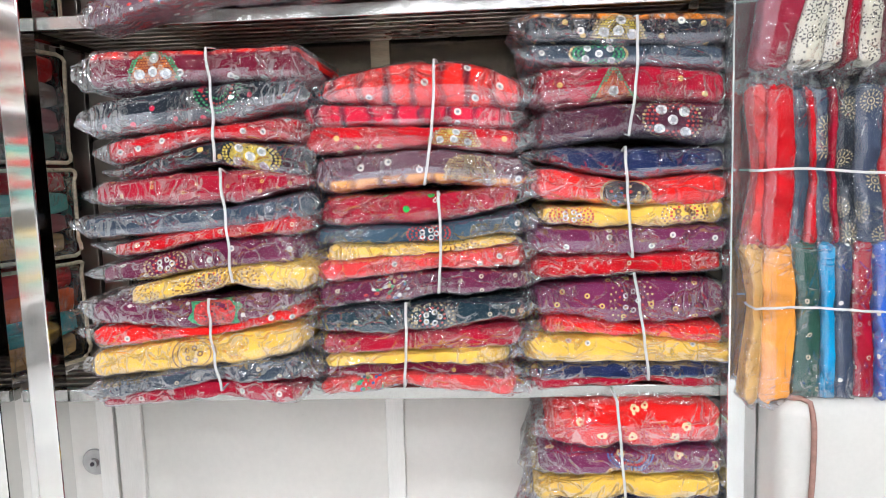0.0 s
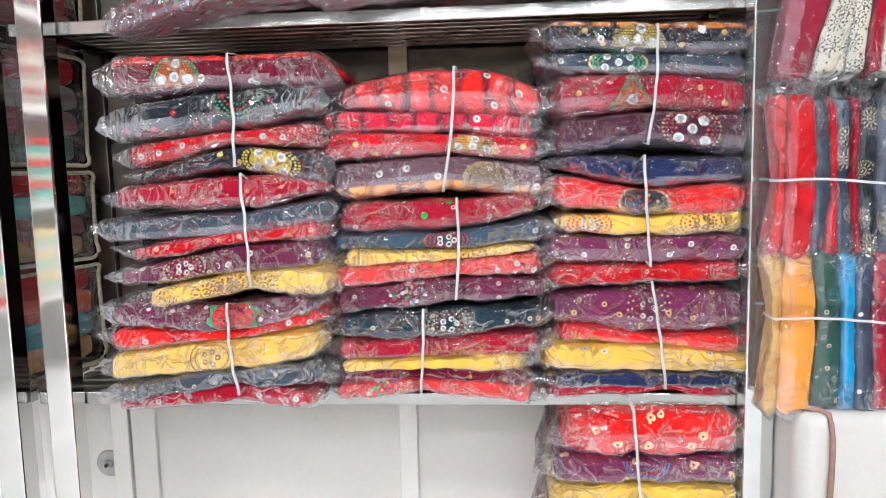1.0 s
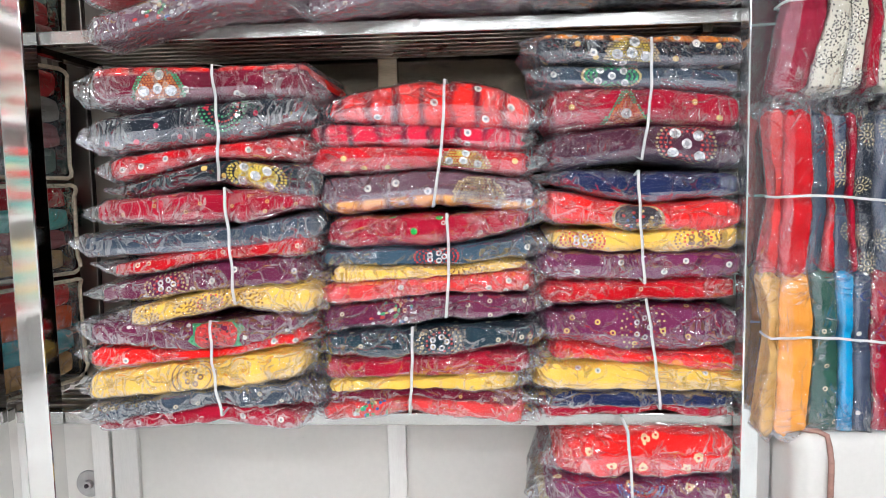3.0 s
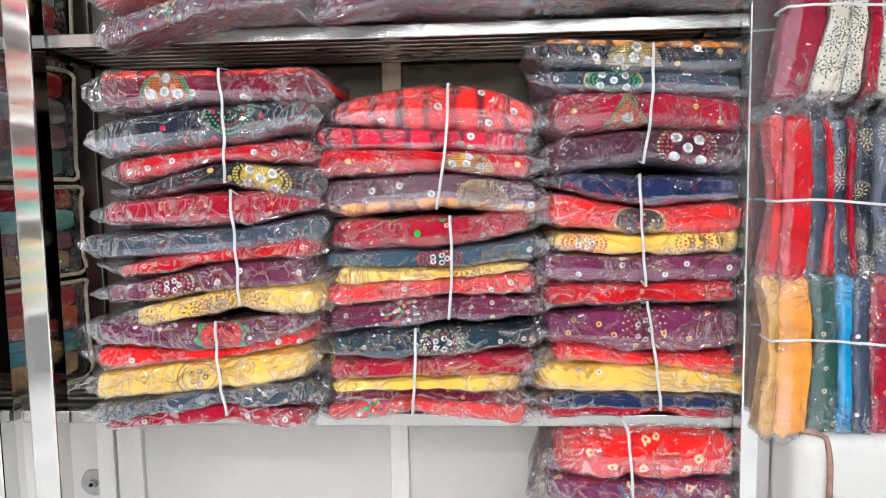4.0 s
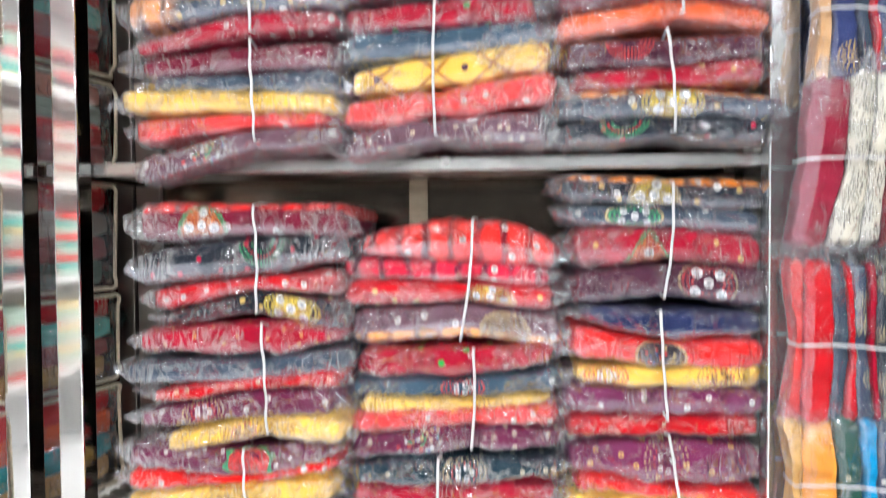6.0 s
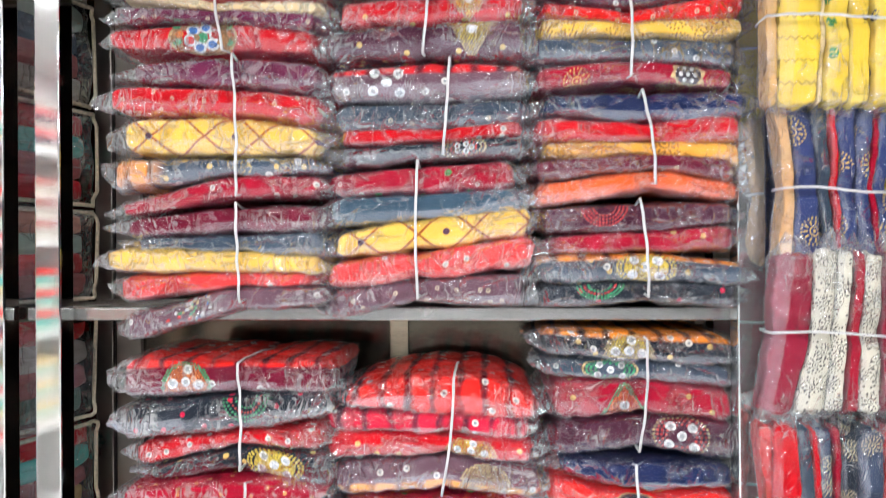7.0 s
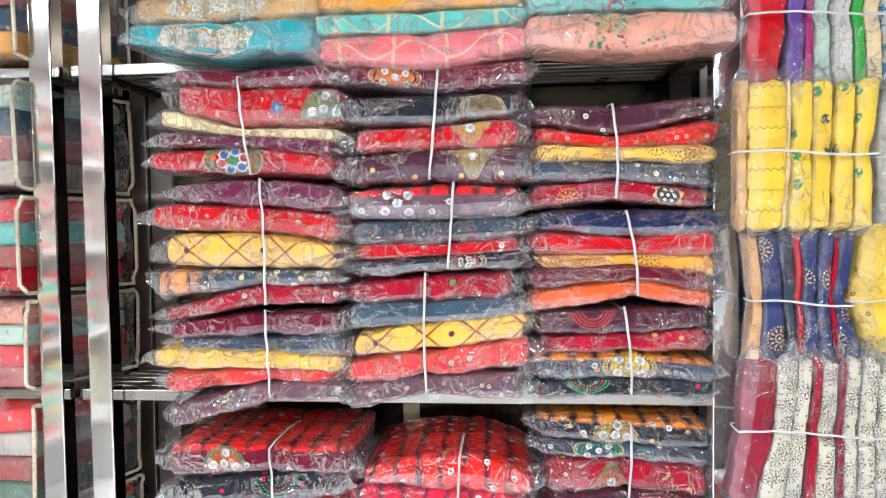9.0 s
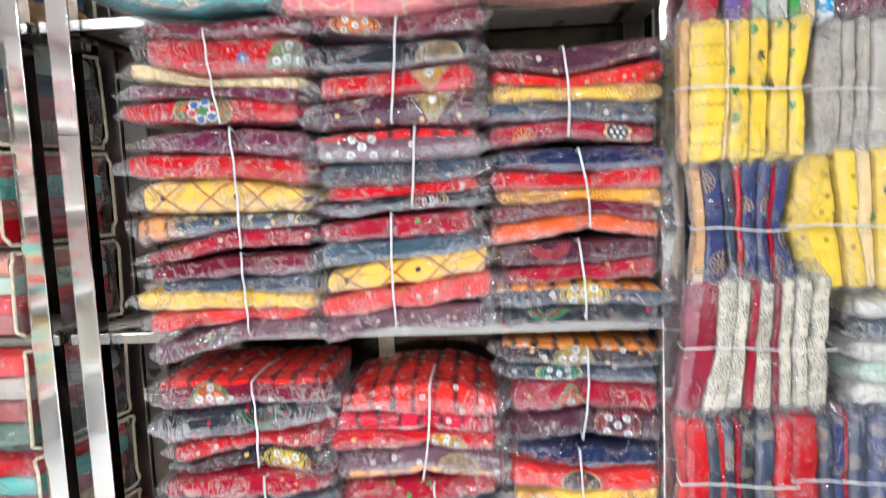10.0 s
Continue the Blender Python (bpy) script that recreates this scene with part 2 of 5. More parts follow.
    if pattern == "paleflowers":
        blot = noise_node(n, l, vec, 45, 3, 0.5, 1.0)
        col = print_on(col, ramp(n, l, blot.outputs[0], 0.45, 0.5), (0.68, 0.70, 0.70))
    if pattern == "greenmotif":
        mask, hue = marks(22, 0, 0.2, 0.40)
        ragged = noise_node(n, l, vec, 150, 2)
        mask = math_node(n, l, "MULTIPLY", mask, ramp(n, l, ragged.outputs[0], 0.42, 0.47))
        col = print_on(col, mask, mix_colour(n, l, math_node(n, l, "GREATER_THAN", hue, 0.5), (0.02, 0.25, 0.06), (0.05, 0.05, 0.06)))
    l.new(col, b.inputs["Base Color"])
    b.inputs["Roughness"].default_value = 0.75
    b.inputs["Specular IOR Level"].default_value = 0.12
    crease = noise_node(n, l, mapped(n, l, vec, (0.5, 1.6, 1)), 60, 4, 0.6, 1.0)
    weave = noise_node(n, l, vec, 900, 1)
    h = math_node(n, l, "ADD", math_node(n, l, "MULTIPLY", crease.outputs[0], 0.8), math_node(n, l, "MULTIPLY", weave.outputs[0], 0.12))
    bump(n, l, b, h, 0.55, 0.004)
    return m


def film_material(name, haze, gloss, glare_milk=0.0, whiten=0.3, tint=(0.96, 0.97, 0.98)):
    """Crinkled clear plastic: see-through, with glossy creases, a little milkiness and a painted reflection."""
    m, n, l, b = material(name)
    uv = n.new("ShaderNodeUVMap").outputs[0]
    rnd = n.new("ShaderNodeObjectInfo").outputs["Random"]
    off = n.new("ShaderNodeVectorMath")
    l.new(uv, off.inputs[0])
    shift = n.new("ShaderNodeCombineXYZ")
    l.new(math_node(n, l, "MULTIPLY", rnd, 9.0), shift.inputs[0])
    l.new(math_node(n, l, "MULTIPLY", rnd, 5.0), shift.inputs[1])
    l.new(shift.outputs[0], off.inputs[1])
    vec = off.outputs[0]
    warp = noise_node(n, l, vec, 14, 2)
    add = n.new("ShaderNodeVectorMath")
    add.operation = "MULTIPLY_ADD"
    l.new(warp.outputs[1], add.inputs[0])
    add.inputs[1].default_value = (0.07, 0.07, 0.0)
    l.new(vec, add.inputs[2])
    wv = add.outputs[0]
    edge = voronoi_node(n, l, mapped(n, l, wv, (0.55, 1.2, 1), 0.5), 20, "DISTANCE_TO_EDGE")
    soft = noise_node(n, l, mapped(n, l, wv, (0.7, 1.3, 1), 0.4), 11, 2, 0.45, 1.0)
    c1 = math_node(n, l, "SUBTRACT", 1.0, ramp(n, l, edge.outputs[0], 0.0, 0.07))
    where = ramp(n, l, warp.outputs[0], 0.46, 0.58)
    crush = n.new("ShaderNodeAttribute")
    crush.attribute_name = "crush"
    busy = math_node(n, l, "MINIMUM", math_node(n, l, "ADD", math_node(n, l, "MULTIPLY", where, 0.7), crush.outputs["Fac"]), 1.0)
    edge2 = voronoi_node(n, l, mapped(n, l, wv, (1.3, 0.55, 1), -0.5), 42, "DISTANCE_TO_EDGE")
    c2 = math_node(n, l, "SUBTRACT", 1.0, ramp(n, l, edge2.outputs[0], 0.0, 0.16))
    h = math_node(n, l, "MULTIPLY_ADD", soft.outputs[0], 1.9, math_node(n, l, "MULTIPLY_ADD", c1, math_node(n, l, "MULTIPLY_ADD", busy, 0.6, 0.2), math_node(n, l, "MULTIPLY", math_node(n, l, "MULTIPLY", c2, busy), 0.55)))
    bp = n.new("ShaderNodeBump")
    bp.inputs["Strength"].default_value, bp.inputs["Distance"].default_value = 1.0, 0.015
    l.new(h, bp.inputs["Height"])
    # flat facets between the creases: large ones all over, small sharp ones where the film is crushed
    tilted = bp.outputs[0]
    for scale, squash, turn, base_tilt, busy_tilt in ((26, (0.45, 1.3, 1), 0.35, 0.26, 0.35), (60, (0.45, 1.5, 1), -0.7, 0.0, 0.8)):
        cell = voronoi_node(n, l, mapped(n, l, wv, squash, turn), scale)
        lean = n.new("ShaderNodeVectorMath")
        lean.operation = "SUBTRACT"
        l.new(cell.outputs["Color"], lean.inputs[0])
        lean.inputs[1].default_value = (0.5, 0.5, 0.5)
        size = n.new("ShaderNodeVectorMath")
        size.operation = "SCALE"
        l.new(lean.outputs[0], size.inputs[0])
        l.new(math_node(n, l, "MULTIPLY_ADD", busy, busy_tilt, base_tilt), size.inputs["Scale"])
        total = n.new("ShaderNodeVectorMath")
        l.new(tilted, total.inputs[0])
        l.new(size.outputs[0], total.inputs[1])
        tilted = total.outputs[0]
    unit = n.new("ShaderNodeVectorMath")
    unit.operation = "NORMALIZE"
    l.new(tilted, unit.inputs[0])
    facing = unit.outputs[0]
    clear = n.new("ShaderNodeBsdfTransparent")
    clear.inputs[0].default_value = (*tint, 1)
    shine = n.new("ShaderNodeBsdfGlossy")
    shine.inputs["Roughness"].default_value = 0.05
    l.new(facing, shine.inputs["Normal"])
    fres = n.new("ShaderNodeFresnel")
    fres.inputs["IOR"].default_value = 1.5
    l.new(facing, fres.inputs["Normal"])
    milk = n.new("ShaderNodeBsdfDiffuse")
    milk.inputs[0].default_value = (0.78, 0.81, 0.91, 1)
    patch = noise_node(n, l, vec, 9, 3, 0.6)
    # sharp creases whiten the film and scatter more light; the white also paints glints
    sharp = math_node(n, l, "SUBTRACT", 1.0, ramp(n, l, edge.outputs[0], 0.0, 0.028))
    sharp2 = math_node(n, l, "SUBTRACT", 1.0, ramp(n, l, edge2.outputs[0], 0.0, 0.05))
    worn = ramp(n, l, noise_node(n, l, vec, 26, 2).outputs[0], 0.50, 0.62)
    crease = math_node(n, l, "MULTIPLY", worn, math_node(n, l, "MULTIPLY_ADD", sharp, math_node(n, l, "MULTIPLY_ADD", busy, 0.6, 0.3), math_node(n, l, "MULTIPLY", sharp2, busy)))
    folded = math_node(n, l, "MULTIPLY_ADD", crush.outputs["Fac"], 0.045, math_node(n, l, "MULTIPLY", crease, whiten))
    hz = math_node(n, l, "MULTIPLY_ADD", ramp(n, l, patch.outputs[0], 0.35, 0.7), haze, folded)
    # painted reflection of counter and floor: a paler band with straight, broken edges
    sep = n.new("ShaderNodeSeparateXYZ")
    l.new(uv, sep.inputs[0])
    glare_cell = voronoi_node(n, l, mapped(n, l, wv, (0.45, 0.9, 1), 0.25), 15)
    tones = n.new("ShaderNodeSeparateColor")
    l.new(glare_cell.outputs["Color"], tones.inputs[0])
    level = math_node(n, l, "MULTIPLY_ADD", tones.outputs[0], 0.007, math_node(n, l, "MULTIPLY_ADD", rnd, -0.009, -0.004))
    below = math_node(n, l, "SUBTRACT", sep.outputs[1], level)
    glare = math_node(n, l, "MULTIPLY", math_node(n, l, "SUBTRACT", 1.0, ramp(n, l, below, -0.0006, 0.0)), math_node(n, l, "MULTIPLY_ADD", tones.outputs[1], 0.7, 0.5))
    hz = math_node(n, l, "ADD", hz, math_node(n, l, "MULTIPLY", glare, glare_milk))
    mixa, mixb = n.new("ShaderNodeMixShader"), n.new("ShaderNodeMixShader")
    l.new(hz, mixa.inputs[0])
    l.new(clear.outputs[0], mixa.inputs[1])
    l.new(milk.outputs[0], mixa.inputs[2])
    l.new(math_node(n, l, "MINIMUM", math_node(n, l, "MULTIPLY", fres.outputs[0], math_node(n, l, "MULTIPLY_ADD", busy, gloss * 3.2, gloss * 0.3)), 0.5), mixb.inputs[0])
    l.new(mixa.outputs[0], mixb.inputs[1])
    l.new(shine.outputs[0], mixb.inputs[2])
    l.new(mixb.outputs[0], n["Material Output"].inputs[0])
    n.remove(b)
    return m


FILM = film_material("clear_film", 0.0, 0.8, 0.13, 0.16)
FILM_GLARE = film_material("clear_film_strong_glare", 0.0, 0.8, 0.215, 0.15)
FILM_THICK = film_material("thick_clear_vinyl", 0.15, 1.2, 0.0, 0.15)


def steel_material(name, rough, colour, streak):
    m, n, l, b = material(name)
    vec = n.new("ShaderNodeTexCoord").outputs["Object"]
    grain = noise_node(n, l, mapped(n, l, vec, streak), 30, 3)
    smear = noise_node(n, l, vec, 7, 4)
    b.inputs["Metallic"].default_value = 1.0
    l.new(mix_colour(n, l, smear.outputs[0], tuple(c * 0.85 for c in colour), colour), b.inputs["Base Color"])
    l.new(math_node(n, l, "ADD", math_node(n, l, "MULTIPLY_ADD", smear.outputs[0], rough, rough * 0.5), math_node(n, l, "MULTIPLY", grain.outputs[0], 0.022)), b.inputs["Roughness"])
    bump(n, l, b, grain.outputs[0], 0.025, 0.0006)
    return m


STEEL = steel_material("polished_steel", 0.045, (0.80, 0.80, 0.79), (60, 60, 0.6))
STEEL_LIP = steel_material("brushed_steel", 0.22, (0.47, 0.47, 0.455), (0.5, 60, 60))
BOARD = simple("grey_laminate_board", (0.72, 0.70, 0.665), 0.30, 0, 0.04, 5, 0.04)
# dark steel, deepened: shade and dim reflections behind the stacks are in its colour
SHEET_BACK = simple("shaded_steel_sheet", (0.11, 0.092, 0.072), 0.17, 0.95, 0.2, 6, 0.05, (0.6, 1, 6))
POST_PALE = simple("satin_steel", (0.74, 0.755, 0.755), 0.07, 0.85, 0.03, 9, 0.0, (4, 4, 0.4))
BAR_PAINT = simple("aluminium_trim", (0.78, 0.77, 0.75), 0.38, 0.35, 0.06, 9, 0.06, (4, 4, 0.4))
# the yellowish, banded reflection of the slats is painted into this colour
BAR_STEEL = simple("steel_bar_painted_reflection", (0.62, 0.53, 0.38), 0.22, 0.5, 0.25, 9, 0.05, (0.5, 0.5, 5))
# browner and darker than the lip: the dark interior it mirrors is painted in
SLAT = steel_material("shaded_steel_tube", 0.3, (0.28, 0.25, 0.22), (0.5, 60, 60))
STRAP = simple("white_cord", (0.52, 0.52, 0.52), 0.45, 0, 0.06, 60, 0.2)
WALL = simple("painted_wall", (0.20, 0.195, 0.19), 0.7, 0, 0.05, 4, 0.08)
CEILING = simple("ceiling_paint", (0.62, 0.62, 0.61), 0.8, 0, 0.03, 4, 0.05)
FLOOR = simple("floor_tile_glaze", (0.64, 0.63, 0.61), 0.25, 0, 0.08, 3, 0.03)
CANVAS = simple("white_coated_canvas", (0.56, 0.55, 0.525), 0.42, 0, 0.04, 9, 0.15)
PIPING = simple("brown_piping", (0.30, 0.16, 0.13), 0.6, 0, 0.2, 80, 0.3)
CORD = simple("gold_braid_piping", (0.60, 0.52, 0.38), 0.7, 0, 0.3, 160, 0.5)
IRON = simple("lock_metal", (0.42, 0.42, 0.42), 0.35, 0.8, 0.15, 40, 0.1)
MIRROR = simple("mirror_disc", (0.70, 0.73, 0.76), 0.25, 0.55, 0.1, 60, 0.0)
STITCH = {k: simple(f"embroidery_{k}", c, 0.6, 0, 0.75, 240, 1.0) for k, c in {
    "white": (0.78, 0.76, 0.70), "orange": (0.78, 0.16, 0.03), "yellow": (0.70, 0.42, 0.05), "green": (0.03, 0.30, 0.12), "red": (0.62, 0.03, 0.03),
    "gold": (0.50, 0.36, 0.16), "brown": (0.30, 0.15, 0.06), "blue": (0.04, 0.14, 0.40), "dark": (0.03, 0.02, 0.03), "dim": (0.30, 0.20, 0.08),
    "cream": (0.72, 0.55, 0.30), "pale": (0.70, 0.64, 0.48), "pink": (0.70, 0.12, 0.14)}.items()}


# ---- mesh helpers ----
def part(name, bm, mat, parent=None, label=""):
    """Links a bmesh as one mesh object under a thing or a part."""
    me = bpy.data.meshes.new(name)
    bm.to_mesh(me)
    bm.free()
    return part_mesh(name, me, mat, parent, label)


def part_mesh(name, me, mat, parent=None, label=""):
    for q in mat if isinstance(mat, list) else [mat]:
        me.materials.append(q)
    ob = new(name, me)
    if parent is not None:
        ob.parent = parent
        ob.matrix_parent_inverse = Matrix.Identity(4)
    if label:
        ob["label"] = label
    return ob


def film_part(name, me, mat, parent, label):
    """Clear film lets the light through to what it holds."""
    ob = part_mesh(name, me, mat, parent, label)
    ob.visible_shadow = False
    return ob


def thing(name, at, label, category, group="", kind=""):
    ob = new(name)
    ob.location = at
    ob.empty_display_size = 0.05
    return tagged(ob, label, category, group, kind)


def box(bm, lo, hi, bevel=0.0, segs=2):
    r = bmesh.ops.create_cube(bm, size=1.0)
    bmesh.ops.scale(bm, vec=[b - a for a, b in zip(lo, hi)], verts=r["verts"])
    bmesh.ops.translate(bm, vec=[(a + b) / 2 for a, b in zip(lo, hi)], verts=r["verts"])
    if bevel:
        edges = list({e for v in r["verts"] for e in v.link_edges})
        bmesh.ops.bevel(bm, geom=edges, offset=bevel, segments=segs, profile=0.5, affect="EDGES")
    return bm


def boxed(name, lo, hi, mat, parent=None, bevel=0.0, label="", base=(0, 0, 0)):
    lo, hi = [a - o for a, o in zip(lo, base)], [a - o for a, o in zip(hi, base)]
    return part(name, box(bmesh.new(), lo, hi, bevel), mat, parent, label)


def tube(path, radius, sides=8, closed=False):
    """A round cord along a list of points."""
    bm = bmesh.new()
    rings, n = [], len(path)
    for i, p in enumerate(path):
        p = Vector(p)
        a = Vector(path[(i - 1) % n] if closed or i else path[0])
        c = Vector(path[(i + 1) % n] if closed or i < n - 1 else path[-1])
        t = (c - a).normalized()
        side = t.cross(Vector((0.3, 0.5, 0.81))).normalized()
        up = side.cross(t)
        rings.append([bm.verts.new(p + radius * (math.cos(k * math.tau / sides) * side + math.sin(k * math.tau / sides) * up)) for k in range(sides)])
    for i in range(n if closed else n - 1):
        a, b = rings[i], rings[(i + 1) % n]
        for k in range(sides):
            f = bm.faces.new((a[k], a[(k + 1) % sides], b[(k + 1) % sides], b[k]))
            f.smooth = True
    return bm


def grid_mesh(name, P, UV, smooth=True, crush=None):
    """A closed-round sheet from an array of rows; the second index runs round and shuts."""
    ns, nt = P.shape[:2]
    faces = [(i * nt + j, i * nt + j + 1, (i + 1) * nt + j + 1, (i + 1) * nt + j) for i in range(ns - 1) for j in range(nt - 1)]
    me = bpy.data.meshes.new(name)
    me.from_pydata(P.reshape(-1, 3).tolist(), [], faces)
    layer = me.uv_layers.new(name="UVMap")
    idx = np.empty(len(me.loops), dtype=np.int32)
    me.loops.foreach_get("vertex_index", idx)
    layer.data.foreach_set("uv", UV.reshape(-1, 2)[idx].astype(np.float32).ravel())
    if crush is not None:
        me.attributes.new("crush", "FLOAT", "POINT").data.foreach_set("value", crush.ravel().astype(np.float32))
    if smooth:
        me.polygons.foreach_set("use_smooth", np.ones(len(me.polygons), dtype=bool))
    return me


rng = np.random.default_rng(7)


def through_three(s, sm, a, m, b):
    """A smooth line through three heights at 0, sm and 1."""
    w = np.where(s < sm, s / sm, (1 - s) / (1 - sm))
    w = w * w * (3 - 2 * w) * 0.45 + w * 0.55 if m - max(a, b) < 0.022 else np.sin(w * np.pi / 2) ** 0.8
    return np.where(s < sm, a + (m - a) * w, b + (m - b) * w)


def crinkle(u, v, amp, r):
    """Sharp ridges across a sheet of film, 0 to amp."""
    out = np.zeros_like(u)
    for k in range(6):
        ang, f = r.uniform(0, np.pi), r.uniform(25, 95)
        ph = r.uniform(0, 7, 3)
        q = u * np.cos(ang) * 0.6 + v * np.sin(ang)
        q = q + 0.012 * np.sin(u * 31 + ph[0]) + 0.008 * np.sin(v * 60 + ph[1])
        out += (1 - np.abs(np.sin(q * f + ph[2]))) ** 3 * (0.5 + 0.5 * np.sin(u * 14 + ph[1])) / 2.2
    return amp * np.minimum(out, 1.3)


class Sheet:
    """The outside of one folded garment: a soft slab, long axis by depth by thickness."""

    def __init__(self, x0, xm, x1, top, bot, front, depth, upright=False, ns=60, nt=44, seed=0, ends=0.026, boxy=0.32):
        r = np.random.default_rng(seed)
        self.r, self.upright = r, upright
        sm = min(max((xm - x0) / (x1 - x0), 0.12), 0.88)
        s = np.concatenate([np.linspace(0, 0.08, 7)[:-1], np.linspace(0.08, 0.92, ns - 12), np.linspace(0.92, 1, 7)[1:]])
        th = np.linspace(-np.pi, np.pi, nt)
        S, T = np.meshgrid(s, th, indexing="ij")
        zt, zb = through_three(s, sm, *[top[i] for i in (0, 1, 2)]), through_three(s, sm, *[bot[i] for i in (0, 1, 2)])
        c, h = (zt + zb) / 2, np.maximum((zt - zb) / 2, 0.004)
        self.s, self.c, self.h, self.sm = s, c, h, sm
        self.x0, self.x1, self.front, self.depth = x0, x1, front, depth
        edge = np.minimum(s, 1 - s) * (x1 - x0) / ends
        cap = np.sqrt(np.clip(1 - (1 - np.clip(edge, 0, 1)) ** 2.4, 0, 1))
        wob = 0.0034 * np.sin(S * 17 + r.uniform(0, 7)) * np.sin(2 * T + r.uniform(0, 7)) + 0.0016 * np.sin(S * 51 + T * 3 + r.uniform(0, 7))
        def power(w, e):
            return np.sign(w) * np.abs(w) ** e
        a = depth / 2
        Y = front + a - (a - 0.35 * a * (1 - cap[:, None]) ** 2 * 0.3) * power(np.cos(T), boxy * 0.8) + wob
        # folded layers show as shallow grooves along the front
        lay = r.integers(2, 5)
        groove = 0.0026 * np.abs(np.sin(np.sin(T) * lay * 1.6 + r.uniform(0, 3))) ** 0.5 * (np.cos(T) > 0)
        Y = Y - groove + 0.001
        nip = np.exp(-(((S - sm) * (x1 - x0)) / 0.016) ** 2)
        Y = Y + 0.007 * nip * np.clip(np.cos(T), 0, 1)
        h = h * (1 - 0.10 * nip[:, 0])
        Z = c[:, None] + h[:, None] * (0.35 + 0.65 * cap[:, None]) * power(np.sin(T), boxy) + wob * 0.6 * np.abs(np.sin(T))
        X = x0 + (x1 - x0) * S + 0.004 * np.sin(T * 2 + r.uniform(0, 7)) * (1 - cap[:, None])
        self.P = np.stack([X, Y, Z], -1)
        wide = c[:, None] + h[:, None] * (0.86 + 0.14 * cap[:, None]) * power(np.sin(T), boxy) + wob * 0.6 * np.abs(np.sin(T))
        self.F = np.stack([X, Y, wide], -1)
        self.S, self.T = S, T
        d = np.linalg.norm(np.diff(self.P, axis=1), axis=-1)
        v = np.concatenate([np.zeros((len(s), 1)), np.cumsum(d, 1)], 1)
        mid = nt // 2
        self.V = v - (v[:, mid - 1:mid] + v[:, mid:mid + 1]) / 2
        self.U = X - x0
        self.UV = np.stack([self.U, self.V], -1)

    def settle(self, P, floor):
        if floor is not None:
            k = (P[..., 1] > LIP_Y - 0.016) & (P[..., 2] < floor + 0.003)
            P[..., 2] = np.where(k, floor + 0.003, P[..., 2])
        return P

    def placed(self, P, base):
        if self.upright:
            P = P[..., [2, 1, 0]]
        return P - np.array(base)

    def body(self, name, base, floor=None):
        P = self.settle(self.P.copy(), floor)
        ends = [np.broadcast_to(P[k].mean(0), P[k].shape)[None] for k in (0, -1)]
        P = np.concatenate([ends[0], P, ends[1]])
        return grid_mesh(name, self.placed(P, base), np.concatenate([self.UV[:1], self.UV, self.UV[-1:]]))

    def sleeve(self, name, base, floor=None, tail=(0.03, 0.03), off=0.0022, amp=0.0042):
        """The clear bag: it follows the garment, stands off in creases, and ends in pinched flaps."""
        r = self.r
        P, n = self.F, np.zeros_like(self.P)
        n[..., 1], n[..., 2] = -np.cos(self.T), np.sin(self.T)
        pinch = np.exp(-(((self.S - self.sm) * (self.x1 - self.x0)) / 0.012) ** 2)
        ridge = crinkle(self.U, self.V, amp, r) * (1 - 0.75 * pinch)
        near_end = np.exp(-np.minimum(self.S, 1 - self.S) * (self.x1 - self.x0) / 0.03)
        Q = P + n * (off * (1 - 0.5 * pinch) + ridge * (0.55 + 0.9 * near_end))[..., None]
        rows, uvs, crush = [Q], [self.UV], [near_end * 0.6]
        for end, ln in ((0, tail[0]), (1, tail[1])):
            src, row_uv = (Q[0], self.UV[0]) if end == 0 else (Q[-1], self.UV[-1])
            c, out, ouv = src.mean(0), [], []
            # the flap hangs from the middle of the end and narrows towards a corner
            blunt = 0.10 + 0.5 * min(1.0, max(0.0, (np.ptp(src[:, 2]) - 0.034) / 0.03)) * r.uniform(0.5, 1.0)
            droop, slant = r.uniform(-0.012, 0.008), r.uniform(-0.25, 0.05)
            for k in (0.25, 0.5, 0.75, 1.0):
                flat, narrow = 1 - (1 - blunt) * k ** 1.25, 1 - 0.5 * k
                row = src.copy()
                row[:, 1] = self.front + 0.01 + (src[:, 1] - self.front - 0.01) * narrow
                row[:, 2] = c[2] + (src[:, 2] - c[2]) * flat + droop * k + 0.004 * np.sin(src[:, 1] * 90 + r.uniform(0, 7)) * k
                back = (src[:, 1] - self.front) / self.depth
                row[:, 0] = src[:, 0] + (-1 if end == 0 else 1) * ln * k * (1 + slant * back * 2)
                out.append(row)
                o = row_uv.copy()
                o[:, 0] += (-1 if end == 0 else 1) * ln * k
                ouv.append(o)
            if end == 0:
                rows, uvs = [np.array(out[::-1])] + rows, [np.array(ouv[::-1])] + uvs
                crush = [np.ones((4, len(src)))] + crush
            else:
                rows, uvs = rows + [np.array(out)], uvs + [np.array(ouv)]
                crush = crush + [np.ones((4, len(src)))]
        Q, uv = np.concatenate(rows), np.concatenate(uvs)
        return grid_mesh(name, self.placed(self.settle(Q, floor), base), uv, True, np.concatenate(crush))

    def at(self, u, v, off):
        """The place on the surface u metres along and v metres up from the middle of the front."""
        f = np.interp(u, self.U[:, 0], np.arange(len(self.s)))
        i = int(min(f, len(self.s) - 2))
        w = f - i
        p = [np.array([np.interp(v, self.V[q], self.P[q, :, k]) for k in range(3)]) for q in (i, i + 1)]
        p = p[0] * (1 - w) + p[1] * w
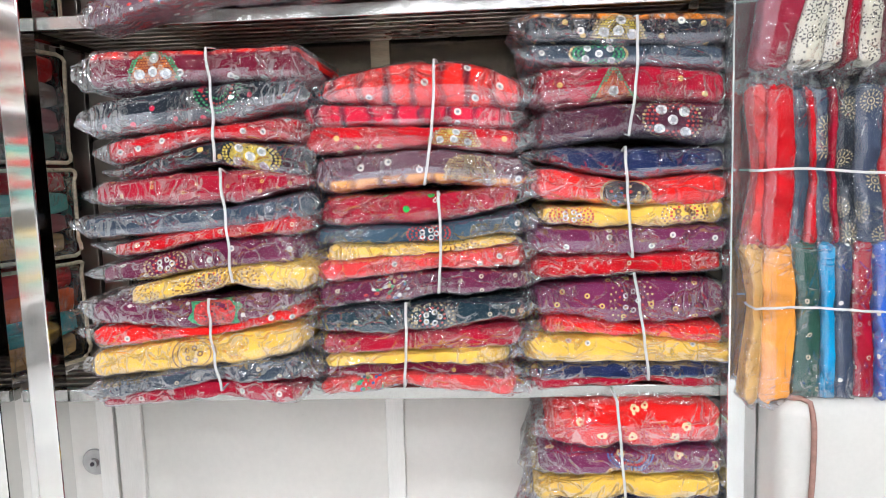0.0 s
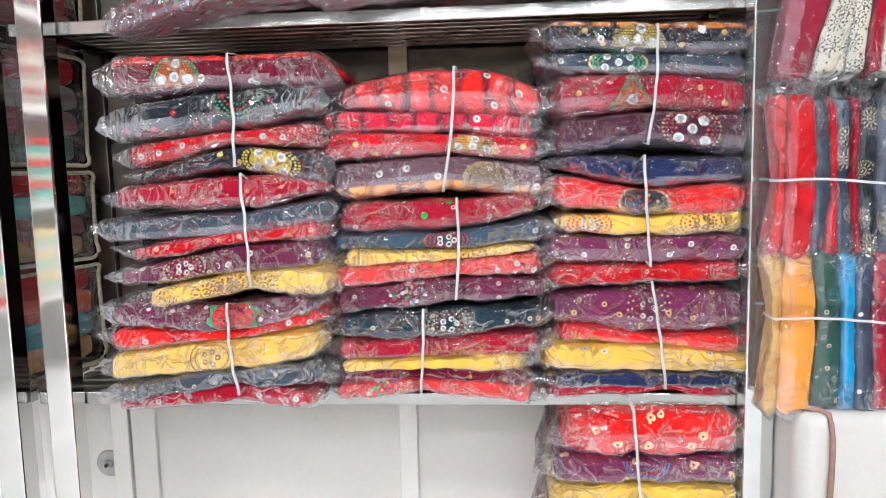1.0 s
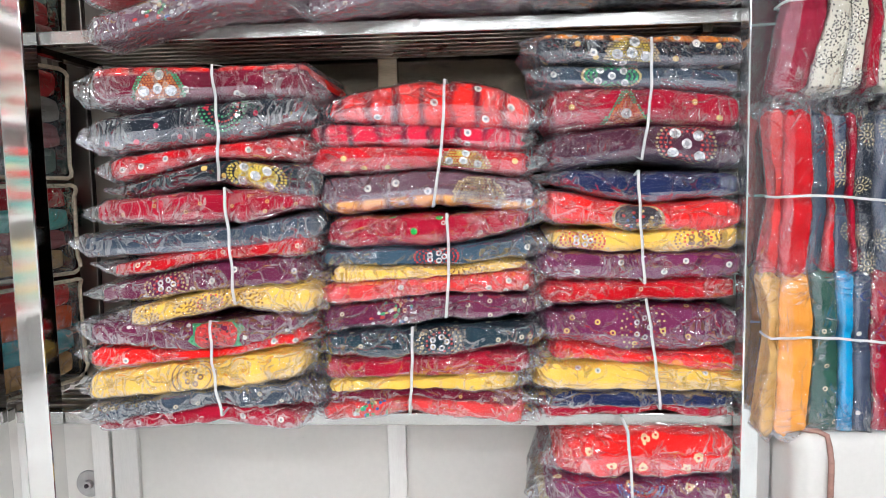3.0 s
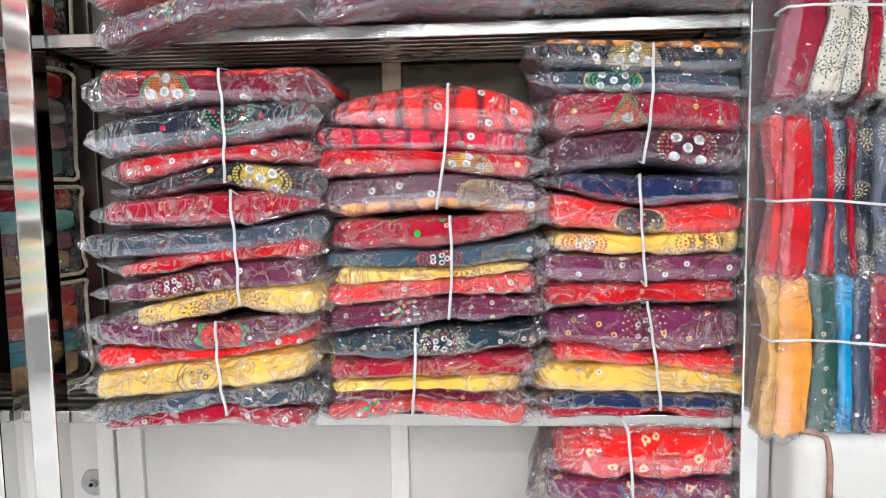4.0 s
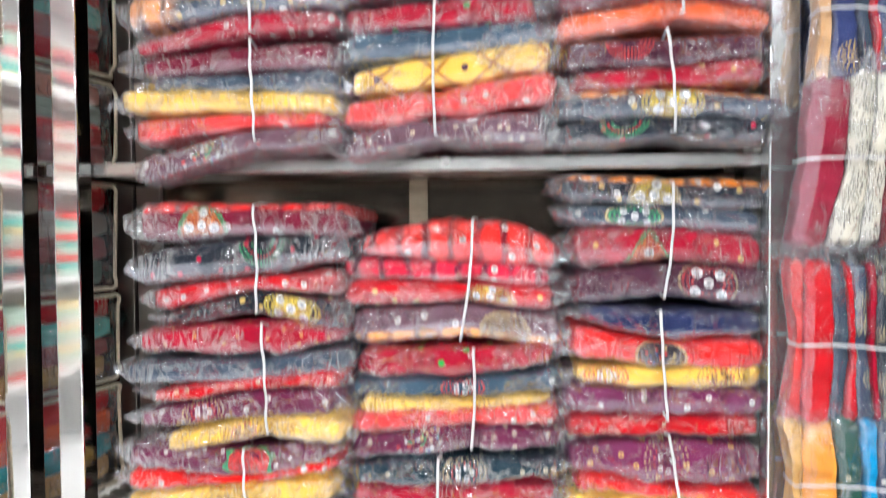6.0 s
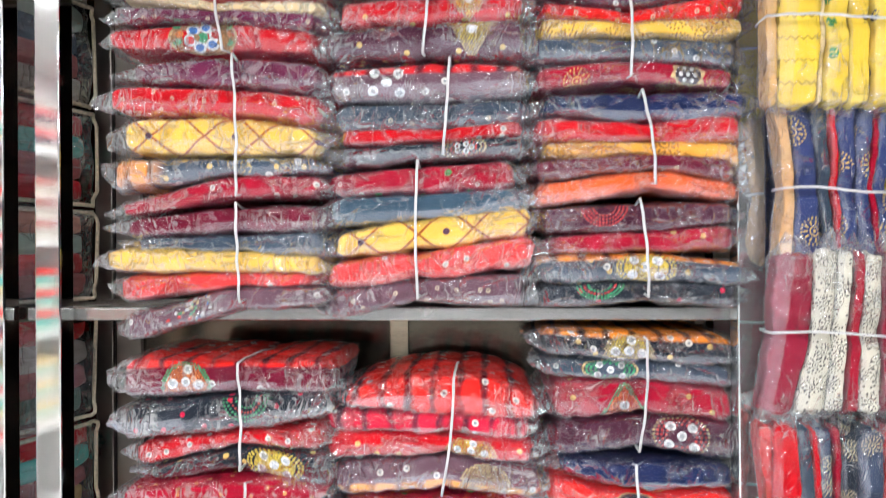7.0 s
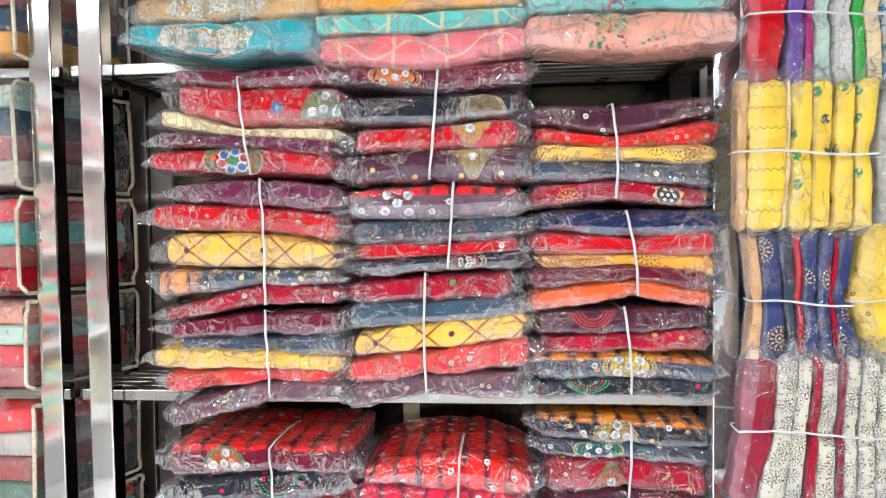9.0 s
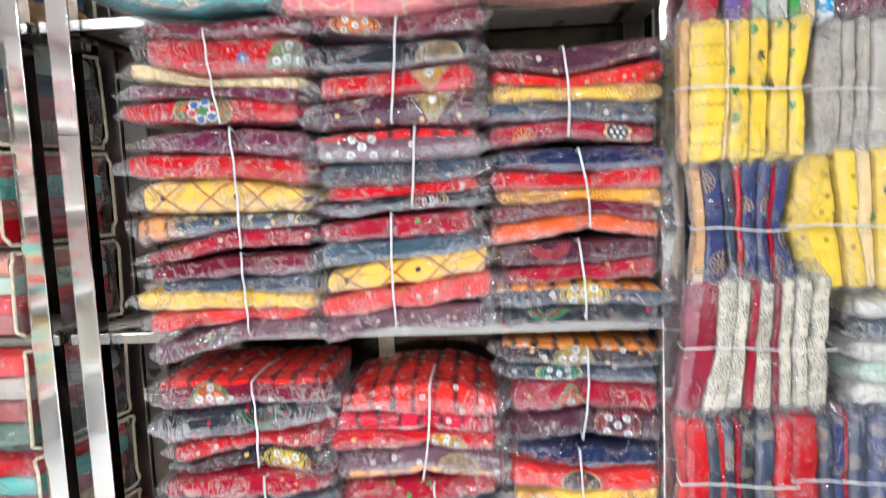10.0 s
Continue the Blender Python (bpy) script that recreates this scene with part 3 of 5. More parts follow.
        c = np.array([p[0], self.front + min(self.depth, 0.06) / 2, np.interp(u, self.U[:, 0], self.c)])
        n = p - c
        return p + off * n / np.linalg.norm(n)


def spot(bm, sheet, base, u, v, ru, rv, off, slot, segs=18, inner=0.0, wave=0.0, half=None, plain=False):
    """A stitched patch laid on the front of a garment: an oval, a ring, a fan or a wavy rosette."""
    rings = [inner, (1 + inner) / 2, 1.0] if inner else [0.0, 0.4, 0.75, 1.0]
    if plain:
        rings = [0.0, 1.0]
    made = []
    for q in rings:
        row = []
        for k in range(segs):
            a = math.tau * k / segs
            w = q * (1 + wave * math.sin(a * 8) * (q == 1.0))
            du, dv = ru * w * math.cos(a), rv * w * math.sin(a)
            if half == "up":
                dv = abs(dv)
            if half == "down":
                dv = -abs(dv)
            if half == "tri_up":
                dv = rv * q * (1 - abs(math.cos(a))) * 2 - rv * q
                du = ru * q * math.cos(a)
            if half == "tri_down":
                dv = -(rv * q * (1 - abs(math.cos(a))) * 2 - rv * q)
            p = sheet.at(u + du, v + dv, off)
            if sheet.upright:
                p = p[[2, 1, 0]]
            row.append(bm.verts.new(p - np.array(base)))
        made.append(row)
    for a, b in zip(made, made[1:]):
        for k in range(segs):
            f = bm.faces.new((a[k], a[(k + 1) % segs], b[(k + 1) % segs], b[k]))
            f.material_index, f.smooth = slot, True


def embroidery(kind, at, sheet, base, parent):
    """A mirror-work or stitched motif on the front of one garment."""
    style, _, hue = kind.partition("_")
    bm = bmesh.new()
    u = at * (sheet.x1 - sheet.x0)
    h = float(np.interp(u, sheet.U[:, 0], sheet.h))
    mats = [STITCH["white"], MIRROR, STITCH.get(hue, STITCH["gold"]), STITCH["red"], STITCH["green"], STITCH["gold"], STITCH["brown"], STITCH["blue"], STITCH["dark"], STITCH["orange"]]

    def mirror(du, dv, r=0.0085):
        spot(bm, sheet, base, u + du, dv, r, r * 0.9, 0.0016, 0, 14)
        spot(bm, sheet, base, u + du, dv, r * 0.5, r * 0.45, 0.0022, 1, 12)

    if style == "mirror":
        if hue in ("yellow", "orange"):
            spot(bm, sheet, base, u, 0, 0.034, h * 0.95, 0.0009, 2, 26, 0, 0.05)
        if hue != "bare":
            for q, k in enumerate((1.0, 0.88, 0.72, 0.55)):
                for j in range(34 - 6 * q):
                    a = math.tau * j / (34 - 6 * q)
                    spot(bm, sheet, base, u + 0.045 * k * math.cos(a), h * 1.1 * k * math.sin(a), 0.0025, 0.0020, 0.0012, 5 if q == 0 and hue != "yellow" else 2, 8, 0, 0.25)
        for du, dv in ((-0.018, 0.5), (0.018, 0.45), (0, 0.0), (-0.021, -0.5), (0.02, -0.6)):
            mirror(du, dv * h * 0.95, min(0.0085, h * 0.36))
    elif style in ("fan", "tri"):
        tri = {"fan": "up", "tri": "tri_down" if hue == "down" else "tri_up"}[style]
        if hue == "down":
            mats[2] = STITCH["yellow"]
        step, ru, rv = 0.0046, 0.042, h * (1.5 if tri == "up" else 1.0)
        for i in range(-9, 10):
            for j in range(-9, 10):
                du, dv = (i + 0.5 * (j % 2)) * step, j * step * 0.86
                if tri == "up":
                    inside = dv > -h * 0.75 and (du / ru) ** 2 + ((dv + h * 0.6) / rv) ** 2 < 1
                else:
                    up = dv / rv if tri == "tri_up" else -dv / rv
                    inside = abs(up) < 1 and abs(du) / ru < (1 - up) / 2
                if inside:
                    rim = (du / ru) ** 2 + ((dv + h * 0.6) / rv) ** 2 > 0.72 if tri == "up" else abs(du) / ru > (1 - up) / 2 - 0.16
                    ink = (4 if hue in ("orange", "green") else 5) if rim else 2
                    spot(bm, sheet, base, u + du, dv, 0.0021, 0.0019, 0.0010, ink, 7, 0, 0.0, None, True)
        if hue != "dim":
            for du, dv in ((-0.022, -0.3), (0.0, -0.2), (0.022, -0.35), (0.004, 0.45)) if tri == "up" else ((0, -0.4 if tri == "tri_up" else 0.5),):
                mirror(du, dv * h, min(0.0085, h * 0.36))
    elif style == "medal":
        ink = {"red": 3, "gold": 5, "brown": 6, "ring": 6}[hue]
        if hue == "ring":
            for k in (1.0, 0.78):
                spot(bm, sheet, base, u, 0, 0.036 * k, h * 1.1 * k, 0.0008, ink, 36, 0.94)
        else:
            for q, (k, count) in enumerate(((1.0, 26), (0.8, 18), (0.58, 14), (0.36, 8))):
                for j in range(count):
                    a = j * math.tau / count + q
                    spot(bm, sheet, base, u + 0.034 * k * math.cos(a), h * 1.15 * k * math.sin(a), 0.0021 - 0.0003 * (q % 2), 0.0019, 0.0008, ink if q != 2 else 3, 8, 0, 0.2)
        for k in range(5):
            a = k * math.tau / 5
            spot(bm, sheet, base, u + 0.012 * math.cos(a), h * 0.38 * math.sin(a), 0.0048, 0.0046, 0.0012, 6 if hue in ("ring", "brown") else 0, 12, 0.45)
    elif style == "arc":
        for q, k in enumerate((1.0, 0.84, 0.68, 0.5)):
            for j in range(22 - 4 * q):
                a = math.pi * (1 + (j + 0.5) / (22 - 4 * q))
                spot(bm, sheet, base, u + 0.036 * k * math.cos(a), h * (0.85 + 1.35 * k * math.sin(a)), 0.0021, 0.0017, 0.0009, 3 if q == 2 else 2, 8, 0, 0.2)
    elif style == "melon":
        spot(bm, sheet, base, u, 0, 0.034, h * 1.25, 0.0009, 3, 24, 0, 0.03)
        spot(bm, sheet, base, u, 0, 0.040, h * 1.4, 0.0008, 4, 34, 0.84, 0.14)
        for k in range(9):
            a = k * 2.4
            spot(bm, sheet, base, u + 0.0075 * math.sqrt(k) * math.cos(a), h * 0.28 * math.sqrt(k) * math.sin(a), 0.0022, 0.0018, 0.0016, 8, 8)
    elif style in ("posy", "bouquet"):
        big = 1.9 if style == "bouquet" else 1.0
        r = np.random.default_rng(int(at * 1000))
        for k in range(int(34 * big)):
            du, dv = r.normal(0, 0.018 * big), r.uniform(-0.95, 0.95) * h
            spot(bm, sheet, base, u + du, dv, r.uniform(0.0018, 0.0045), r.uniform(0.0018, 0.004), 0.001 + 0.00002 * k, int(r.choice([3, 4, 5, 7, 0] if style == "posy" else [3, 4, 4, 5, 9])), 9, 0, 0.2)
        if style == "bouquet":
            for k in (1.0, 0.7, 0.4):
                spot(bm, sheet, base, u, h * 0.35, 0.024 * k, h * 0.45 * k, 0.0018 + 0.0004 * (1 - k), 9 if k < 0.6 else 5, 24, 0.6, 0.08)
    elif style == "patch":
        spot(bm, sheet, base, u, 0, 0.03, h * 0.9, 0.0009, 8, 20, 0, 0.1)
        spot(bm, sheet, base, u + 0.004, 0, 0.016, h * 0.5, 0.0013, 3, 18, 0.5, 0.1)
    elif style == "star":
        spot(bm, sheet, base, u, -h * 0.1, 0.011, 0.011, 0.0009, 7, 24, 0, 0.25)
        spot(bm, sheet, base, u, -h * 0.1, 0.004, 0.004, 0.0014, 1, 12)
    elif style == "arch":
        spot(bm, sheet, base, u, -h * 0.2, 0.036, h * 1.2, 0.0009, 8, 24)
        spot(bm, sheet, base, u, -h * 0.2, 0.040, h * 1.35, 0.0012, 5, 30, 0.9)
        for k in range(12):
            a = k * 2.4
            spot(bm, sheet, base, u + 0.008 * math.sqrt(k) * math.cos(a), h * (0.22 * math.sqrt(k) * math.sin(a) - 0.2), 0.003, 0.0025, 0.0014, (3, 7, 5)[k % 3], 8, 0, 0.2)
    elif style == "flower":
        spot(bm, sheet, base, u, 0, 0.056, h * 1.1, 0.0008, 6, 28, 0, 0.04)
        spot(bm, sheet, base, u, 0, 0.057, h * 1.15, 0.0012, 5, 28, 0.92)
        for k in range(6):
            a = k * math.tau / 6 + 0.3
            cu, cv = 0.021 * math.cos(a), h * 0.58 * math.sin(a)
            spot(bm, sheet, base, u + cu, cv, 0.0105, h * 0.36, 0.0014, 0, 14)
            spot(bm, sheet, base, u + cu, cv, 0.0068, h * 0.23, 0.0019, 7 if k % 3 else 3, 12)
        spot(bm, sheet, base, u, 0, 0.0085, h * 0.3, 0.0016, 4, 14)
        for side in (-1, 1):
            for k in range(4):
                spot(bm, sheet, base, u + side * (0.038 + 0.004 * (k % 2)), h * (-0.7 + 0.45 * k), 0.008, h * 0.18, 0.0014, (9, 4)[k % 2], 10)
    elif style == "cluster":
        spot(bm, sheet, base, u, 0, 0.024, h * 1.15, 0.0008, 5, 24, 0, 0.12)
        spot(bm, sheet, base, u, 0, 0.019, h * 0.95, 0.0012, 8, 20)
        for k in range(7):
            a, q = k * math.tau / 6, 0 if k == 6 else 0.011
            spot(bm, sheet, base, u + q * math.cos(a), q * 0.9 * math.sin(a), 0.0034, 0.0032, 0.0017, 0, 10)
    elif style == "goldlace":
        mats[2] = STITCH["pale"]
        spot(bm, sheet, base, u, 0, 0.085, h * 1.25, 0.0007, 2, 40, 0, 0.05)
        for k in range(9):
            spot(bm, sheet, base, u - 0.066 + 0.0165 * k, h * 0.1 * math.sin(k * 2.1), 0.0068, h * 0.55, 0.0011, 5, 16, 0.55, 0.1)
        spot(bm, sheet, base, u, 0, 0.010, 0.009, 0.0016, 0, 16)
    me = bpy.data.meshes.new("embroidery")
    bm.to_mesh(me)
    bm.free()
    return part_mesh("embroidery", me, mats, parent, {"mirror": "round mirror-work embroidery", "medal": "printed medallion"}.get(style, "coloured stitched motif"))


def ribbon(name, path, width, thick, across, parent):
    """A flat band along closed points; across is the way of its width at each point."""
    bm, rows = bmesh.new(), []
    n = len(path)
    for i, p in enumerate(path):
        p, w = Vector(p), Vector(across[i]).normalized() * width / 2
        t = (Vector(path[(i + 1) % n]) - Vector(path[i - 1])).normalized()
        o = t.cross(w).normalized() * thick / 2
        rows.append([bm.verts.new(p + q) for q in (w + o * 0.3, o, -w + o * 0.3, -w - o * 0.3, -o, w - o * 0.3)])
    for a, b in zip(rows, rows[1:] + rows[:1]):
        for k in range(6):
            f = bm.faces.new((a[k], a[(k + 1) % 6], b[(k + 1) % 6], b[k]))
            f.smooth = True
    bmesh.ops.recalc_face_normals(bm, faces=bm.faces)
    return part(name, bm, STRAP, parent, "white plastic binding cord")


SEED = [100]


def shelf_below(z):
    return max(q for q in SHELF_TOP if q < z + 0.07)


def bundle(label, front, tie_top, tie_bot):
    """An empty bundle: the garments come into it one by one, the binding cord goes round at once."""
    base = ((tie_top[0] + tie_bot[0]) / 2, front, tie_bot[1])
    floor = shelf_below(tie_bot[1])
    b = thing("garment_bundle", base, f"tied, bagged {label}", "clothes bundle", "bundles on the rack")
    b["front"] = front
    r = np.random.default_rng(SEED[0])
    path, across = [], []
    (xa, za), (xb, zb) = tie_top, tie_bot
    bow = r.uniform(-0.006, 0.006)
    lie = 0.006 if za - floor > 0.47 else -0.006
    for k in range(15):
        q = k / 14
        path.append((xa + (xb - xa) * q + bow * math.sin(q * math.pi) - base[0], -0.006 + 0.022 * max(0.0, abs(q - 0.5) - 0.4) + 0.003 * math.sin(q * 19 + bow * 700), za + (zb - za) * q - base[2] + (0.002 if k == 0 else 0)))
        across.append((1, 0.25 * math.sin(q * 5 + bow * 900), 0))
    low = max(zb, floor + 0.006) if zb > floor - 0.03 else zb
    for y, z, x in ((0.03, low + 0.004, xb), (0.14, low + 0.006, xb), (0.26, low + 0.008, xb), (0.272, (za + zb) / 2, (xa + xb) / 2), (0.25, za - 0.010, xa), (0.12, za + lie, xa), (0.03, za + lie, xa)):
        path.append((x - base[0], min(y, BACK_Y - 0.03 - front), max(z, floor + 0.004 if y > 0.08 else z) - base[2]))
        across.append((1, 0, 0))
    ribbon("binding_cord", path, 0.0043, 0.0024, across, b)
    SEED[0] += 1
    b["floor"] = floor
    return b


def garment(b, x0, xm, x1, top, bot, colour, pattern, motifs=(), depth=0.0, tail=None):
    SEED[0] += 1
    r = np.random.default_rng(SEED[0])
    front, base = b["front"] + r.uniform(0, 0.014), tuple(b.location)
    ins = r.uniform(0.006, 0.014, 2)
    if top[0] - bot[0] < 0.03:
        ins[0] += 0.010
    gap = -0.001
    sheet = Sheet(x0 + ins[0], xm, x1 - ins[1], [t - gap for t in top], [t + gap for t in bot], front + 0.006, depth or min(0.275, BACK_Y - 0.02 - front) - r.uniform(0, 0.02), seed=SEED[0])
    g = part_mesh("garment", sheet.body("garment", base, b["floor"]), cloth(colour, pattern), b, f"folded {colour} cloth")
    g["label"] = f"folded {NICE.get(colour, colour)} cotton garment"
    tails = tail or (ins[0] + r.uniform(0.010, 0.028), ins[1] + r.uniform(0.005, 0.018))
    # these bags get the stronger painted reflection along the lower front
    strong_glare = colour in ("charcoal", "slate", "slateblue", "greyplum", "navy") or pattern in ("redcheck", "tiedyered")
    film_part("plastic_bag", sheet.sleeve("plastic_bag", base, b["floor"], tails), FILM_GLARE if strong_glare else FILM, g, "clear crinkled plastic bag")
    for kind, at in motifs:
        embroidery(kind, at, sheet, base, g)
    return g


NICE = {"charcoal": "dark charcoal", "slate": "slate grey", "slateblue": "slate blue", "navygreen": "blackish green", "greyplum": "greyish plum", "navygrey": "navy grey",
        "orangegold": "golden orange", "mintteal": "pale teal", "printcream": "cream block-printed", "crimsondull": "dull crimson", "coralred": "coral red side of the next",
        "leafgreen": "leaf green", "offwhite": "off-white", "denim": "denim blue", "cardboard": "tan cardboard-backed"}


def upright_bundle(label, front, heights):
    """Garments stood on edge side by side, tied round the middle."""
    b = thing("upright_bundle", (0.7, front, heights[2]), f"tied, bagged {label} on edge", "clothes bundle", "bundles stood on edge")
    b["front"], b["heights"], b["span"] = front, heights, (9.0, -9.0)
    return b


def upright(b, top, mid, bot, colour, pattern):
    SEED[0] += 1
    r = np.random.default_rng(SEED[0])
    base, (zt, zm, zb) = tuple(b.location), b["heights"]
    front = b["front"] + r.uniform(0, 0.012)
    depth = 0.035 if min(top[0], mid[0], bot[0]) < 0.612 else 0.22
    lift = r.uniform(-0.006, 0.004)
    g0 = 0.0004
    sheet = Sheet(zb - 0.004, zm, zt + 0.001 + lift, [bot[1] - g0, mid[1] - g0, top[1] - g0], [bot[0] + g0, mid[0] + g0, top[0] + g0], front + 0.004, depth, True, 44, 40, SEED[0], 0.012, 0.22)
    g = part_mesh("garment", sheet.body("garment", base), cloth(colour, pattern), b)
    g["label"] = f"folded {NICE.get(colour, colour)} cotton garment"
    film_part("plastic_bag", sheet.sleeve("plastic_bag", base, None, (0.012, 0.030), 0.0016, 0.0045), FILM, g, "clear crinkled plastic bag")
    b["span"] = (min(b["span"][0], mid[0]), max(b["span"][1], mid[1]))


def tie_row(b):
    """The cord round the middle of a row of upright garments."""
    (x0, x1), zm, base = b["span"], b["heights"][1], tuple(b.location)
    path, across, n = [], [], 24
    sag = -0.006
    for k in range(n + 1):
        q = k / n
        path.append((x0 - 0.003 + (x1 - x0 + 0.006) * q - base[0], -0.004 + 0.002 * math.sin(q * 37), zm + sag * q + 0.003 * math.sin(q * 6) - base[2]))
        across.append((0, 0.2 * math.sin(k), 1))
    for x, y in ((x1 + 0.004, 0.05), (x1 + 0.002, 0.225), (x0 + 0.06, 0.225), (x0 + 0.055, 0.06), (x0 - 0.002, 0.045), (x0 - 0.004, 0.02)):
        path.append((x - base[0], y, zm - base[2]))
        across.append((0, 0, 1))
    ribbon("binding_cord", path, 0.0036, 0.0020, across, b)


# ---- the room ----
def structure(name, lo, hi, mat, label, category):
    return tagged(boxed(name, lo, hi, mat), label, category, "", "structure")


structure("floor", (-3.2, -6.7, -0.1), (3.2, 2.0, 0.0), FLOOR, "pale glazed shop floor", "floor")
structure("ceiling", (-3.2, -6.7, 2.95), (3.2, 2.0, 3.05), CEILING, "white painted flat ceiling", "ceiling")
structure("wall_north", (-3.2, 1.66, 0.0), (3.2, 1.8, 2.95), WALL, "painted wall behind the steel racks", "wall")
structure("wall_south", (-3.2, -6.7, 0.0), (3.2, -6.55, 2.95), CEILING, "pale painted shop wall", "wall")
structure("wall_east", (3.05, -6.55, 0.0), (3.2, 1.66, 2.95), CEILING, "pale painted shop wall", "wall")
structure("wall_west", (-3.2, -6.55, 0.0), (-3.05, 1.66, 2.95), CEILING, "pale painted shop wall", "wall")

# the far end of the shop, met in the polished posts: dark glazing over a white counter
DARK_GLASS = simple("dark_glazing", (0.020, 0.022, 0.025), 0.25, 0, 0.2, 3, 0.0)
glazing = thing("shopfront_glazing", (0, -6.55, 0.9), "dark shopfront glazing with a pale metal frame", "shopfront window")
for q in range(6):
    boxed("pane", (-3.02 + q * 1.0, 0.004, 0.0), (-2.06 + q * 1.0, 0.02, 1.4), DARK_GLASS, glazing, 0.002)
for q in range(7):
    boxed("mullion", (-3.05 + q * 1.0, 0.002, 0.0), (-3.022 + q * 1.0, 0.04, 1.4), BAR_PAINT, glazing, 0.002)
side_glazing = thing("shopfront_glazing", (3.05, -5.0, 0.9), "dark side glazing with a pale metal frame", "shopfront window")
for q in range(3):
    boxed("pane", (-0.02, -1.45 + q * 1.0, 0.0), (-0.004, -0.49 + q * 1.0, 1.4), DARK_GLASS, side_glazing, 0.002)
for q in range(4):
    boxed("mullion", (-0.04, -1.488 + q * 1.0, 0.0), (-0.002, -1.46 + q * 1.0, 1.4), BAR_PAINT, side_glazing, 0.002)
counter = thing("shop_counter", (0.3, -6.1, 0), "long white laminate shop counter", "counter")
boxed("front_panel", (-2.6, 0.22, 0.08), (2.6, 0.25, 0.84), CEILING, counter, 0.003)
boxed("plinth", (-2.55, -0.2, 0.0), (2.55, 0.2, 0.08), BAR_PAINT, counter, 0.002)
boxed("carcass", (-2.58, -0.25, 0.08), (2.58, 0.219, 0.84), CEILING, counter, 0.003)
boxed("worktop", (-2.65, -0.28, 0.841), (2.65, 0.29, 0.88), CEILING, counter, 0.004)

GLOW, gn, gl, gb = material("lamp_diffuser")
gb.inputs["Base Color"].default_value = (0.9, 0.9, 0.9, 1)
gb.inputs["Emission Color"].default_value = (0.95, 0.975, 1.03, 1)
gb.inputs["Emission Strength"].default_value = LAMP_POWER


def ceiling_light(x, y, w, d):
    t = thing("ceiling_light", (x, y, 2.95), "flat white ceiling light panel", "ceiling light", "ceiling lights")
    bm = bmesh.new()
    for lo, hi in (((-w, -d, -0.03), (w, -d + 0.02, 0)), ((-w, d - 0.02, -0.03), (w, d, 0)), ((-w, -d + 0.02, -0.03), (-w + 0.02, d - 0.02, 0)), ((w - 0.02, -d + 0.02, -0.03), (w, d - 0.02, 0))):
        box(bm, lo, hi)
    part("frame", bm, BAR_PAINT, t)
    boxed("diffuser", (-w + 0.02, -d + 0.02, -0.022), (w - 0.02, d - 0.02, -0.004), GLOW, t)


for lx in (-1.9, -0.3, 1.3):
    for ly in (-0.8, -2.3, -3.8, -5.3):
        ceiling_light(lx, ly, 0.62, 0.15)


# ---- the steel racks ----
def rack(name, posts, left, right, levels, label):
    """A steel rack: square posts, and shelves of parallel tubes behind a front lip."""
    t = thing(name, ((left + right) / 2, POST_Y, 0), label, "shelving rack", "steel racks")
    base = tuple(t.location)
    for x in posts:
        for y0 in (POST_Y, BACK_Y - 0.05):
            w = 0.046 if y0 == POST_Y else 0.03
            if y0 == POST_Y:
                boxed("post", (x, y0, 0), (x + w, y0 + 0.04, 2.9), STEEL if x < 0 else POST_PALE, t, 0.003, "polished steel" if x < 0 else "pale brushed steel", base)
            elif left < -1:
                # one post in two colours: the upper length has the shelves' shade put in
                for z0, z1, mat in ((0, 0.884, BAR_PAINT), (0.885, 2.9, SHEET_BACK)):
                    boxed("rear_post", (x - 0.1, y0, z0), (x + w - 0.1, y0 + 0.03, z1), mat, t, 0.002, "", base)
    for z in levels:
        bm = bmesh.new()
        shelf = part("shelf", box(bm, (left - base[0], LIP_Y - base[1], z - 0.022 - base[2]), (right - base[0], LIP_Y + 0.024 - base[1], z), 0.002), STEEL_LIP, t, "steel tube shelf with a flat front lip")
        for k in range(6):
            y = LIP_Y + 0.045 + 0.036 * k
            boxed("slat", (left + 0.012, y, z - 0.019), (right - 0.012, y + 0.020, z - 0.001), SLAT, shelf, 0.002, "", base)
        # brackets take the darkened steel, so the shade under the shelf is in their colour
        for x in (left + 0.06, right - 0.09):
            boxed("bracket", (x, LIP_Y + 0.026, z - 0.030), (x + 0.016, BACK_Y - 0.052, z - 0.0195), SHEET_BACK, shelf, 0.0, "", base)
    return t


rack("steel_rack", (-0.608, 0.563), -0.65, 0.605, SHELF_TOP, "tall polished steel rack filled with bagged garments")
rack("steel_rack", (-1.85, -0.708), -1.85, -0.668, SHELF_TOP, "polished steel rack holding clear zip bags")

# the boarded back with its upright trims
back = thing("back_panel", (0, BACK_Y, 0), "grey laminate boards with pale metal trims behind the rack", "wall panel")
# boards behind the shelves carry the dim interior in their colour
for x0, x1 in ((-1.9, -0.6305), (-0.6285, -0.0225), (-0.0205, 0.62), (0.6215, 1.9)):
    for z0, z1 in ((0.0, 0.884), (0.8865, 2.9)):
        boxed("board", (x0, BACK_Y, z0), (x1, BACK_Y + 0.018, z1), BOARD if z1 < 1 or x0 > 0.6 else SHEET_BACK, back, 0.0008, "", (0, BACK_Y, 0))
